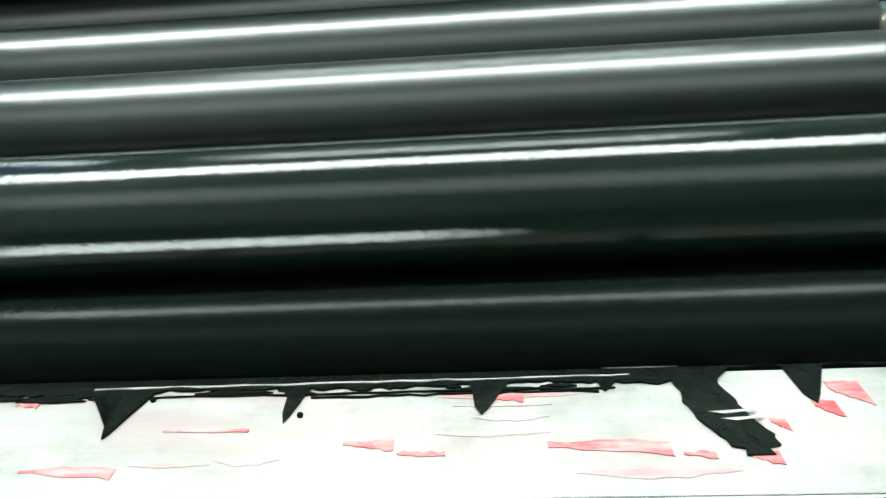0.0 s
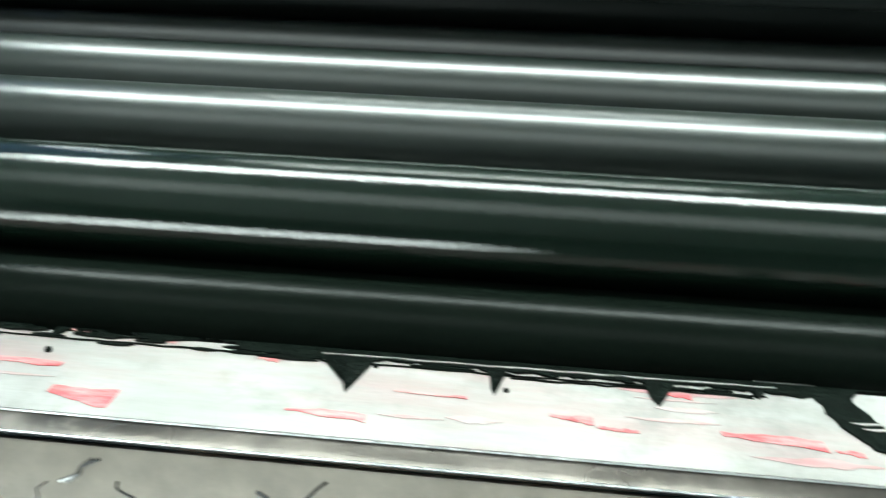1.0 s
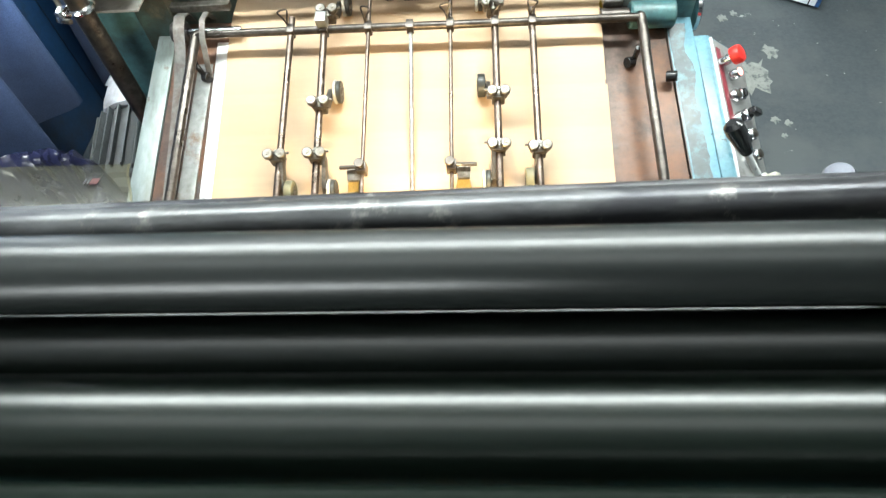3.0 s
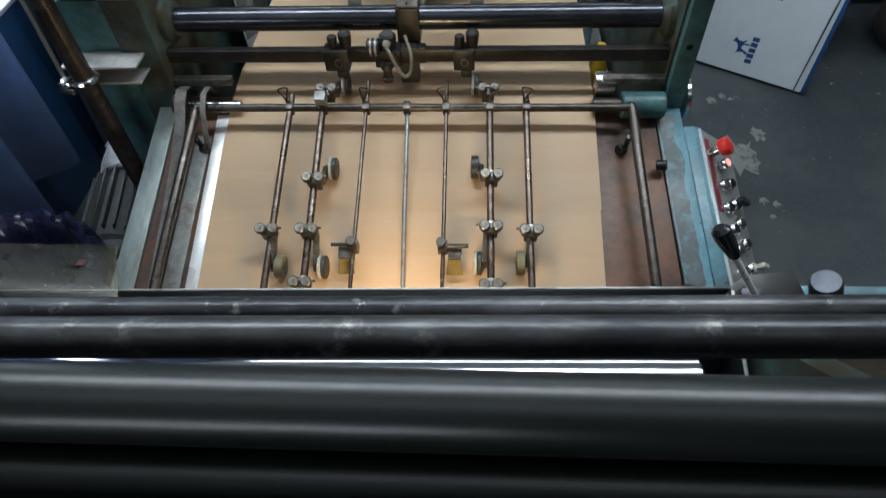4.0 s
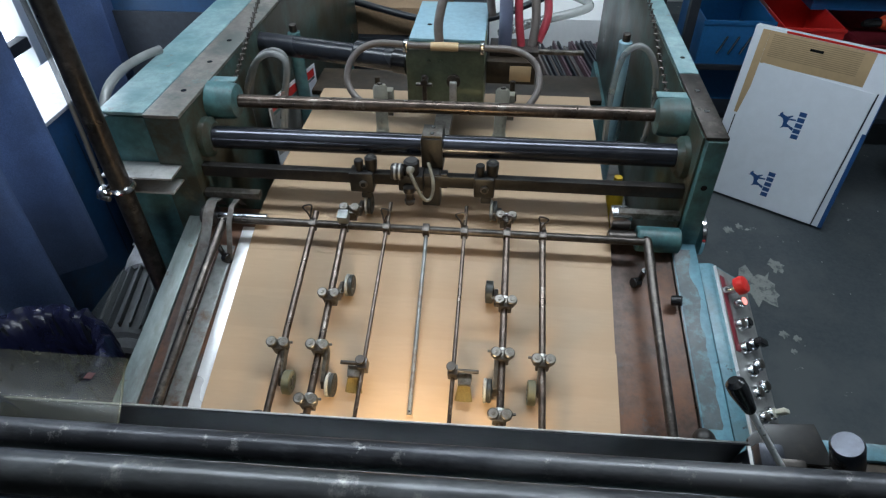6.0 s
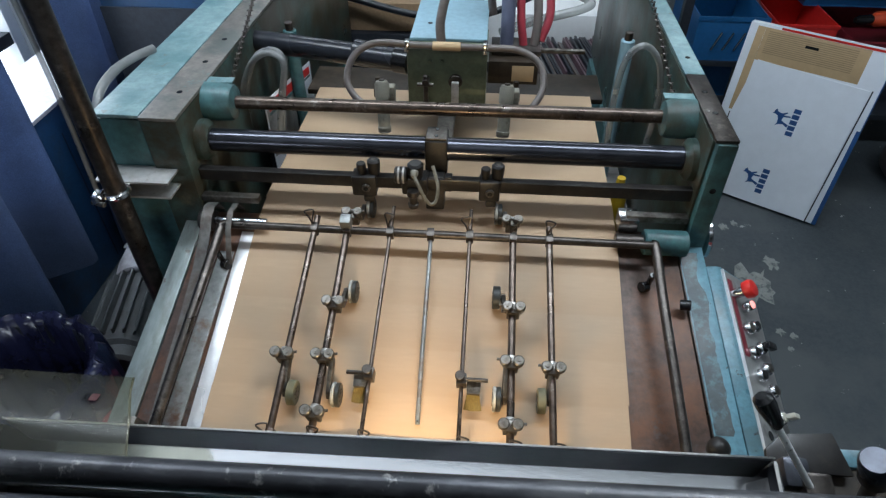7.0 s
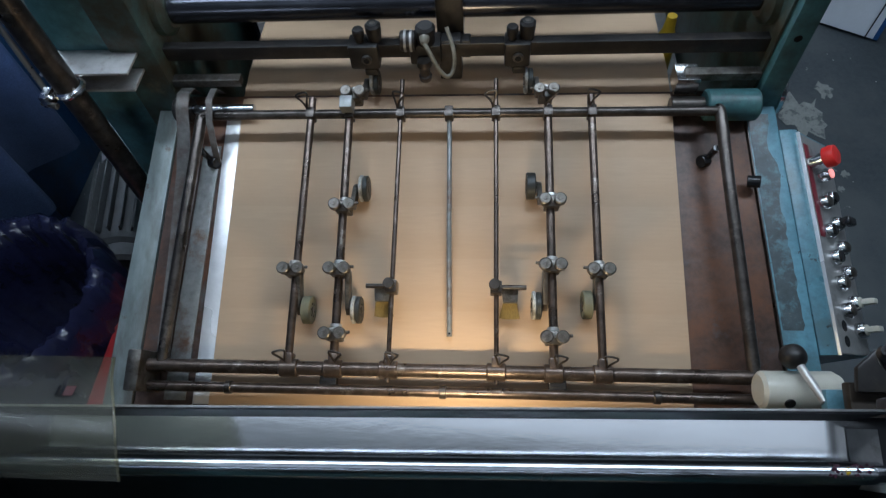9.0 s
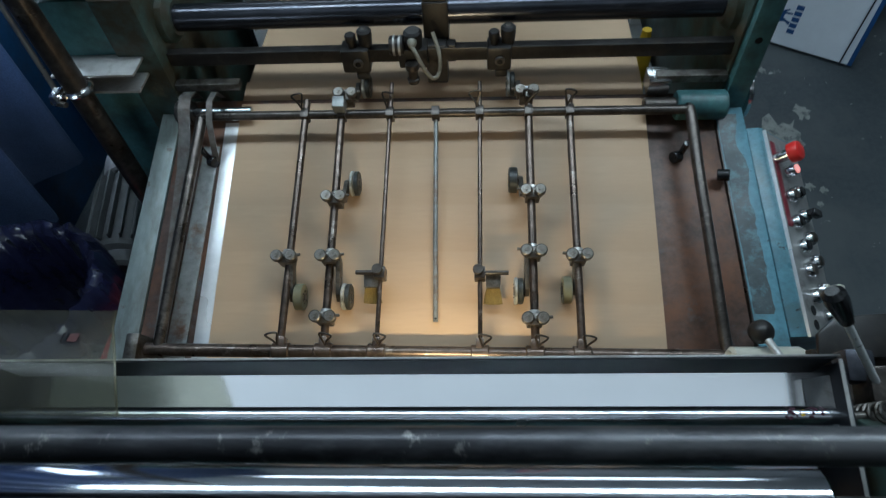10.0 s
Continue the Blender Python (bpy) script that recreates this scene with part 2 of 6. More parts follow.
SHELF = surface("dark_shelf_steel", (0.03, 0.035, 0.045), 0.5, 0.3, vary=0.2)
OLDPAINT = surface("old_floor_paint", (0.30, 0.31, 0.29), 0.7, vary=0.2, stain=(0.12, 0.13, 0.13), stain_scale=30, stain_at=(0.5, 0.6))
POLISHED = surface("polished_steel", (0.60, 0.62, 0.66), 0.22, 1.0, vary=0.15, stain=(0.25, 0.25, 0.27), stain_scale=20, stain_at=(0.56, 0.70), stretch=(0.3, 1, 1))
TRAYSTEEL = surface("bright_tray_steel", (0.93, 0.94, 0.96), 0.13, 1.0, vary=0.05, bump=0.04, stain=(0.6, 0.58, 0.52), stain_scale=6, stain_at=(0.62, 0.78), stretch=(0.4, 1, 1))
WHITEPAPER = surface("white_paper", (0.82, 0.83, 0.83), 0.7, vary=0.03)
STEELBLADE = surface("ink_stained_blade", (0.275, 0.265, 0.255), 0.42, 0.3, vary=0.2, stain=(0.27, 0.15, 0.155), stain_scale=20, stain_at=(0.46, 0.80), stretch=(0.2, 1, 1), chip=(0.13, 0.127, 0.12), chip_at=(0.52, 0.74), chip_scale=10)
REDINK = surface("thin_red_ink", (0.42, 0.055, 0.065), 0.35, vary=0.35, grain=90, stretch=(0.4, 2, 2), stain=(0.40, 0.20, 0.20), stain_scale=60, stain_at=(0.45, 0.6))
BEIGE = surface("scribbled_beige_paint", (0.21, 0.185, 0.155), 0.5, vary=0.2, stain=(0.12, 0.105, 0.085), stain_scale=16, stain_at=(0.50, 0.68))
YELLOW = surface("yellow_plastic", (0.55, 0.36, 0.02), 0.4, vary=0.1)


def film_material(name, tint, gloss, low, high, body):
    m, n, l, p = shader(name)
    n.remove(p)
    a, b, c = n.new("ShaderNodeBsdfTransparent"), n.new("ShaderNodeBsdfGlossy"), n.new("ShaderNodeMixShader")
    a.inputs[0].default_value, b.inputs["Roughness"].default_value, c.inputs[0].default_value = (*tint, 1), 0.35, gloss
    d, e = n.new("ShaderNodeBsdfDiffuse"), n.new("ShaderNodeMixShader")
    d.inputs[0].default_value = (*body, 1)
    f = ramp(n, l, noise_node(n, l, 12, 4), [(0.35, (low,) * 3), (0.7, (high,) * 3)])
    l.new(a.outputs[0], c.inputs[1]), l.new(b.outputs[0], c.inputs[2])
    l.new(f, e.inputs[0]), l.new(c.outputs[0], e.inputs[1]), l.new(d.outputs[0], e.inputs[2])
    l.new(e.outputs[0], n["Material Output"].inputs[0])
    return m


FILM = film_material("clear_plastic_film", (0.82, 0.82, 0.75), 0.03, 0.01, 0.07, (0.22, 0.21, 0.15))
TAPE = film_material("yellowed_tape", (0.78, 0.75, 0.62), 0.05, 0.05, 0.14, (0.28, 0.26, 0.17))
CLEARHOSE = film_material("clear_hose", (0.72, 0.73, 0.72), 0.12, 0.18, 0.40, (0.42, 0.43, 0.42))


def glow(name, colour, strength):
    m, n, l, p = shader(name)
    p.inputs["Emission Color"].default_value, p.inputs["Emission Strength"].default_value = (*colour, 1), strength
    p.inputs["Base Color"].default_value = (0.8, 0.8, 0.8, 1)
    return m


PANELGLOW = glow("lit_diffuser", (0.90, 0.96, 1.0), 0.85)
TUBEGLOW = glow("lit_tube", (0.93, 0.98, 1.0), 14.0)
DAYLIGHT = glow("daylight_outside", (0.85, 0.93, 1.0), 3.2)
PILOT = glow("lit_red_pilot", (1.0, 0.25, 0.18), 1.6)


def floor_material():
    m, n, l, p = shader("dark_concrete_floor")
    fine, broad = noise_node(n, l, 70, 5, 0.7), noise_node(n, l, 3, 4)
    base = ramp(n, l, fine, [(0.3, (0.042, 0.052, 0.060)), (0.7, (0.068, 0.080, 0.088))])
    worn = ramp(n, l, broad, [(0.45, (0, 0, 0)), (0.65, (1, 1, 1))])
    base = mix(n, l, worn, base, (0.085, 0.095, 0.10))
    chips = ramp(n, l, noise_node(n, l, 9, 6, 0.72), [(0.66, (0, 0, 0)), (0.672, (1, 1, 1))])
    base = mix(n, l, chips, base, (0.34, 0.34, 0.32))
    flecks = ramp(n, l, noise_node(n, l, 30, 3, 0.6), [(0.73, (0, 0, 0)), (0.745, (1, 1, 1))])
    base = mix(n, l, flecks, base, (0.40, 0.40, 0.38))
    l.new(base, p.inputs["Base Color"])
    p.inputs["Roughness"].default_value = 0.55
    b = n.new("ShaderNodeBump")
    b.inputs["Strength"].default_value, b.inputs["Distance"].default_value = 0.3, 0.003
    l.new(fine, b.inputs["Height"]), l.new(b.outputs[0], p.inputs["Normal"])
    return m


FLOOR = floor_material()

# ---- building helpers ----
SIZE, SLOPE = 1.1, radians(18)
TURN = Matrix.Rotation(SLOPE, 4, "X")
BASE = Matrix.Translation((0, 0, -0.275)) @ TURN @ Matrix.Scale(SIZE, 4)   # the sloping press's own axes, laid into the room
SPACE = {}


def thing(name, at, label, category, group="", kind="", press=True):
    """An empty at a thing's base. press: its numbers are in the press's sloping axes, else in the room's."""
    ob = new(name)
    ob.empty_display_size = 0.05
    at = Vector(at)
    ob.matrix_world = Matrix.Translation(BASE @ at) @ TURN if press else Matrix.Translation(at)
    SPACE[ob] = (at, SIZE if press else 1.0)
    return tagged(ob, label, category, group, kind)


def part(name, bm, material, parent, label="", at=None, angle=35):
    """Links a bmesh as one mesh under a thing or a part. at: the part's own origin, where it turns on its thing."""
    origin, size = SPACE[parent]
    own = Vector(at) if at is not None else origin
    bm.transform(Matrix.Scale(size, 4) @ Matrix.Translation(-own))
    bmesh.ops.recalc_face_normals(bm, faces=bm.faces)
    me = bpy.data.meshes.new(name)
    for f in bm.faces:
        f.smooth = True
    bm.to_mesh(me)
    bm.free()
    me.set_sharp_from_angle(angle=radians(angle))
    me.materials.append(material)
    ob = new(name, me)
    ob.parent = parent
    ob.location = (own - origin) * size
    SPACE[ob] = (own, size)
    if label:
        tagged(ob, label)
    return ob


def solo(name, bm, material, at, label, category, group="", kind="", press=True, angle=35):
    """A thing that is one mesh."""
    at = Vector(at)
    size = SIZE if press else 1.0
    bm.transform(Matrix.Scale(size, 4) @ Matrix.Translation(-at))
    bmesh.ops.recalc_face_normals(bm, faces=bm.faces)
    me = bpy.data.meshes.new(name)
    for f in bm.faces:
        f.smooth = True
    bm.to_mesh(me)
    bm.free()
    me.set_sharp_from_angle(angle=radians(angle))
    me.materials.append(material)
    ob = new(name, me)
    ob.matrix_world = Matrix.Translation(BASE @ at) @ TURN if press else Matrix.Translation(at)
    SPACE[ob] = (at, size)
    return tagged(ob, label, category, group, kind)


def box(lo, hi, bevel=0.002, bm=None, m=None):
    bm = bm or bmesh.new()
    lo, hi = Vector(lo), Vector(hi)
    made = bmesh.ops.create_cube(bm, size=1.0, matrix=Matrix.Translation((lo + hi) / 2) @ Matrix.Diagonal((*(hi - lo), 1)))
    if bevel:
        edges = list({e for v in made["verts"] for e in v.link_edges})
        out = bmesh.ops.bevel(bm, geom=edges, offset=bevel, segments=2, profile=0.6, affect="EDGES")
        made = {"verts": list({v for f in out["faces"] for v in f.verts} | {v for v in made["verts"] if v.is_valid})}
    if m:
        bmesh.ops.transform(bm, matrix=m, verts=made["verts"])
    return bm


def turned(p, q, profile, bm=None, seg=24):
    """A body of rotation from p to q. profile: rows of distance along the axis from p and radius."""
    bm = bm or bmesh.new()
    p, q = Vector(p), Vector(q)
    axis = (q - p).normalized()
    a = axis.orthogonal().normalized()
    b = axis.cross(a)
    rings = [[bm.verts.new(p + axis * d + (a * math.cos(k * math.tau / seg) + b * math.sin(k * math.tau / seg)) * r) for k in range(seg)] for d, r in profile]
    for r0, r1 in zip(rings, rings[1:]):
        for k in range(seg):
            bm.faces.new((r0[k], r0[(k + 1) % seg], r1[(k + 1) % seg], r1[k]))
    bm.faces.new(rings[0][::-1]), bm.faces.new(rings[-1])
    return bm


def bar(p, q, r, bm=None, seg=20, bevel=0.12):
    d = (Vector(q) - Vector(p)).length
    e = min(r * bevel, d / 4)
    return turned(p, q, [(0, r - e), (e, r), (d - e, r), (d, r - e)], bm, seg)


def pipe(points, r, bm=None, seg=12, steps=8):
    """A tube along a smooth line through the points."""
    bm = bm or bmesh.new()
    pts = [Vector(p) for p in points]
    ext = [2 * pts[0] - pts[1], *pts, 2 * pts[-1] - pts[-2]]
    line = []
    for a, b, c, d in zip(ext, ext[1:], ext[2:], ext[3:]):
        for k in range(steps):
            u = k / steps
            line.append(0.5 * (2 * b + (c - a) * u + (2 * a - 5 * b + 4 * c - d) * u * u + (3 * b - a - 3 * c + d) * u ** 3))
    line.append(pts[-1])
    side, rings = (line[1] - line[0]).orthogonal().normalized(), []
    for i, p in enumerate(line):
        way = (line[min(i + 1, len(line) - 1)] - line[max(i - 1, 0)]).normalized()
        side = (side - way * side.dot(way)).normalized()
        up = way.cross(side)
        rings.append([bm.verts.new(p + (side * math.cos(k * math.tau / seg) + up * math.sin(k * math.tau / seg)) * r) for k in range(seg)])
    for r0, r1 in zip(rings, rings[1:]):
        for k in range(seg):
            bm.faces.new((r0[k], r0[(k + 1) % seg], r1[(k + 1) % seg], r1[k]))
    bm.faces.new(rings[0][::-1]), bm.faces.new(rings[-1])
    return bm


def prism(outline, lo, hi, axis="x", bm=None, bevel=0.0):
    """A plate with the given outline, from lo to hi along the axis."""
    bm = bm or bmesh.new()
    put = {"x": lambda a, b, c: (c, a, b), "y": lambda a, b, c: (a, c, b), "z": lambda a, b, c: (a, b, c)}[axis]
    r0, r1 = [bm.verts.new(put(a, b, lo)) for a, b in outline], [bm.verts.new(put(a, b, hi)) for a, b in outline]
    n = len(outline)
    faces = [bm.faces.new(r0[::-1]), bm.faces.new(r1)] + [bm.faces.new((r0[k], r0[(k + 1) % n], r1[(k + 1) % n], r1[k])) for k in range(n)]
    if bevel:
        bmesh.ops.bevel(bm, geom=list({e for f in faces for e in f.edges}), offset=bevel, segments=2, profile=0.6, affect="EDGES")
    return bm


def ring(c, normal, R, r, bm=None, seg=28, tube=8, squash=1.0):
    bm = bm or bmesh.new()
    m = Vector(normal).to_track_quat("Z", "Y").to_matrix().to_4x4()
    m.translation = c
    rings = []
    for i in range(seg):
        a = i * math.tau / seg
        rings.append([bm.verts.new(m @ Vector(((R + r * math.cos(k * math.tau / tube)) * math.cos(a), (R + r * math.cos(k * math.tau / tube)) * math.sin(a) * squash, r * math.sin(k * math.tau / tube)))) for k in range(tube)])
    for i in range(seg):
        for k in range(tube):
            bm.faces.new((rings[i][k], rings[(i + 1) % seg][k], rings[(i + 1) % seg][(k + 1) % tube], rings[i][(k + 1) % tube]))
    return bm


MOVES = []    # (object, function from seconds to pose, step)


# ---- the room ----
def slab(name, lo, hi, material, label, category):
    return solo(name, box(lo, hi, 0), material, ((lo[0] + hi[0]) / 2, (lo[1] + hi[1]) / 2, lo[2]), label, category, kind="structure", press=False)


slab("floor", (-2.4, -3.0, -0.12), (3.6, 4.2, 0.0), FLOOR, "dark grey concrete floor with flecks of white paint", "floor")
slab("ceiling", (-2.4, -3.0, 2.9), (3.6, 4.2, 3.0), CEIL, "plain pale workshop ceiling", "ceiling")
slab("wall_north", (-2.4, 4.2, -0.12), (3.6, 4.35, 3.0), WALLPAINT, "plain grey workshop wall", "wall")


def south_wall():
    bm = bmesh.new()
    for lo, hi in (((-2.4, -3.15, -0.12), (-1.85, -3.0, 3.0)), ((0.15, -3.15, -0.12), (3.6, -3.0, 3.0)), ((-1.85, -3.15, -0.12), (0.15, -3.0, 1.53)), ((-1.85, -3.15, 1.83), (0.15, -3.0, 3.0))):
        box(lo, hi, 0, bm)
    # this wall is out of view; its dark colour shapes the rollers' reflections
    solo("wall_south", bm, DIMMED_WALL, (0, -3.07, -0.12), "unseen wall darkened to dim the rollers' reflections, with a strip window", "wall", kind="structure", press=False)
    # unseen window, its height set by the highlight wanted on the wet roller
    w = thing("window_2", (-0.75, -3.05, 0.8), "unseen strip window added for the rollers' second highlight", "window", kind="structure", press=False)
    bm = bmesh.new()
    for lo, hi in (((-1.85, -3.1, 1.53), (-1.82, -3.03, 1.83)), ((0.12, -3.1, 1.53), (0.15, -3.03, 1.83)), ((-1.82, -3.1, 1.53), (0.12, -3.03, 1.55)), ((-1.82, -3.1, 1.81), (0.12, -3.03, 1.83))):
        box(lo, hi, 0.004, bm)
    part("window_frame", bm, WHITEPAPER, w)
    solo("backdrop", box((-2.3, -3.5, 0.3), (0.8, -3.48, 2.6), 0), DAYLIGHT, (-0.7, -3.49, 0.3), "plain white daylight outside the window", "backdrop", kind="structure", press=False)


slab("wall_east", (3.6, -3.15, -0.12), (3.75, 4.35, 3.0), WALLPAINT, "plain grey workshop wall", "wall")


def west_wall():
    bm = bmesh.new()
    for lo, hi in (((-2.05, -3.15, -0.12), (-1.9, 0.15, 3.0)), ((-2.05, 1.75, -0.12), (-1.9, 4.35, 3.0)), ((-2.05, 0.15, -0.12), (-1.9, 1.75, 0.3)), ((-2.05, 0.15, 2.2), (-1.9, 1.75, 3.0))):
        box(lo, hi, 0, bm)
    solo("wall_west", bm, WALLPAINT, (-1.97, 0.6, -0.12), "grey workshop wall with a tall bright window", "wall", kind="structure", press=False)
    w = thing("window_1", (-1.95, 0.95, 0.3), "tall bright window behind blue curtains", "window", kind="structure", press=False)
    bm = bmesh.new()
    for lo, hi in (((-2.0, 0.15, 0.3), (-1.93, 0.21, 2.2)), ((-2.0, 1.69, 0.3), (-1.93, 1.75, 2.2)), ((-2.0, 0.21, 0.3), (-1.93, 1.69, 0.36)), ((-2.0, 0.21, 2.14), (-1.93, 1.69, 2.2)), ((-2.0, 0.92, 0.36), (-1.93, 0.97, 2.14))):
        box(lo, hi, 0.004, bm)
    part("window_frame", bm, WHITEPAPER, w)
    part("crossbar", box((-1.985, 0.21, 0.585), (-1.935, 1.69, 0.635), 0.004), SHELF, w, "dark window crossbar")
    solo("backdrop", box((-2.30, -0.4, 0.0), (-2.28, 2.4, 2.6), 0), DAYLIGHT, (-2.29, 1.0, 0.0), "plain white daylight outside the window", "backdrop", kind="structure", press=False)


west_wall()
south_wall()


def floor_patch(outline, at):
    bm = prism([(at[0] + a, at[1] + b) for a, b in outline], 0.0, 0.0015, "z")
    solo("paint_patch", bm, OLDPAINT, (at[0], at[1], 0), "flaked patch of old white paint on the concrete floor", "paint patch", "paint patches on the floor", press=False)


random.seed(4)
for cx, cy, r in ((1.15, 1.06, 0.075), (1.25, 1.19, 0.03), (1.17, 0.82, 0.016), (1.21, 0.80, 0.012), (1.18, 0.74, 0.010), (1.12, 1.40, 0.020), (1.17, 1.43, 0.014)):
    floor_patch([((0.65 + 0.6 * random.random()) * r * math.cos(k * math.tau / 23), (0.5 + random.random()) * r * 1.2 * math.sin(k * math.tau / 23)) for k in range(23)], (cx, cy))


def ceiling_lamp(x, y, half):
    lamp = thing("ceiling_lamp", (x, y, 2.9), "long white fluorescent ceiling lamp", "ceiling lamp", "ceiling lamps", press=False)
    part("housing", box((x - half - 0.05, y - 0.035, 2.80), (x + half + 0.05, y + 0.035, 2.90), 0.008), CEIL, lamp)
    for dy in (-0.06, 0.06):
        part("tube", bar((x - half, y + dy, 2.785), (x + half, y + dy, 2.785), 0.016), TUBEGLOW, lamp, "lit fluorescent tube")


ceiling_lamp(-0.1, 0.42, 1.7)
ceiling_lamp(0.1, 2.70, 1.5)


def panel_lamp():
    """A flat white lamp that hangs slightly askew over the delivery side."""
    lamp = thing("ceiling_lamp", (0.15, -0.87, 2.9), "flat white diffuser ceiling lamp hung slightly askew", "ceiling lamp", "ceiling lamps", press=False)
    m = Matrix.Translation((0.15, -0.87, 0)) @ Matrix.Rotation(radians(-3.6), 4, "Z")
    part("housing", box((-1.40, -0.06, 2.835), (1.40, 0.06, 2.90), 0.006, None, m), CEIL, lamp)
    part("diffuser", box((-1.38, -0.30, 2.79), (1.38, 0.17, 2.834), 0.012, None, m), PANELGLOW, lamp, "lit white diffuser")


panel_lamp()

# ---- the feed table ----
def feed_table():
    t = thing("feed_table", (0, 0.3, 0.86), "sloping rusty brown steel feed table of a printing press", "feed table")
    part("table_plate", prism([(-0.452, 0.045), (0.4690, 0.045), (0.4450, 0.56), (-0.442, 0.56)], 0.888, 0.900, "z", None, 0.002), RUST, t, "rust-brown scratched steel plate")
    part("side_strip", prism([(-0.499, 0.045), (-0.4545, 0.045), (-0.4445, 0.535), (-0.4785, 0.535)], 0.872, 0.902, "z", None, 0.002), SIDESTRIP, t, "scuffed pale steel side strip")
    part("side_strip", prism([(0.4725, 0.10), (0.5180, 0.10), (0.4950, 0.535), (0.4492, 0.535)], 0.868, 0.899, "z", None, 0.002), BLUE_WORN, t, "chipped blue painted side strip")
    part("side_plate", prism([(-0.406, 0.075), (-0.374, 0.075), (-0.367, 0.47), (-0.394, 0.47)], 0.9005, 0.9040, "z", None, 0.001), GREYPLATE, t, "scuffed grey plate")
    part("edge_strip", box((-0.363, 0.07, 0.9005), (-0.338, 0.515, 0.9030), 0.0008), ALU, t, "bright aluminium strip")
    random.seed(41)
    left = [(0.4700 - 0.053 * 0.33 * k / 40 + 0.0012 * random.random(), 0.19 + 0.33 * k / 40) for k in range(41)]
    right = [(0.497 - 0.053 * 0.33 * k / 40 + 0.010 * noise.noise(Vector((k * 0.16, 7, 0))) + 0.0035 * random.random(), 0.19 + 0.33 * k / 40) for k in range(40, -1, -1)]
    part("worn_patch", prism(left + right, 0.8991, 0.8995, "z"), WORNGREY, t, "dark patch where the blue paint is worn off")
    part("knob", bar((0.436, 0.405, 0.915), (0.453, 0.402, 0.921), 0.009), BLACKPLASTIC, t, "black knob")
    part("side_lip", prism([(0.4695, 0.07), (0.4720, 0.07), (0.4482, 0.55), (0.4462, 0.55)], 0.893, 0.9040, "z", None, 0.0008), DARK_STEEL, t)
    for y in (0.12, 0.5):
        part("leg_beam", box((-0.40, y - 0.02, 0.80), (0.43, y + 0.02, 0.888), 0.004), TEAL, t)
    return t


feed_table()


def wing_loop(p, way, parent):
    """A bent wire handle on a clamp screw."""
    p = Vector(p)
    bm = pipe([p, p + Vector((way * 0.004, 0.004, 0.012)), p + Vector((way * 0.012, 0.010, 0.022)), p + Vector((-way * 0.004, 0.013, 0.024)), p + Vector((-way * 0.002, 0.005, 0.012)), p + Vector((0, 0, 0.002))], 0.0016, None, 6, 4)
    part("wing_screw", bm, DARK_STEEL, parent, "bent wire wing screw")


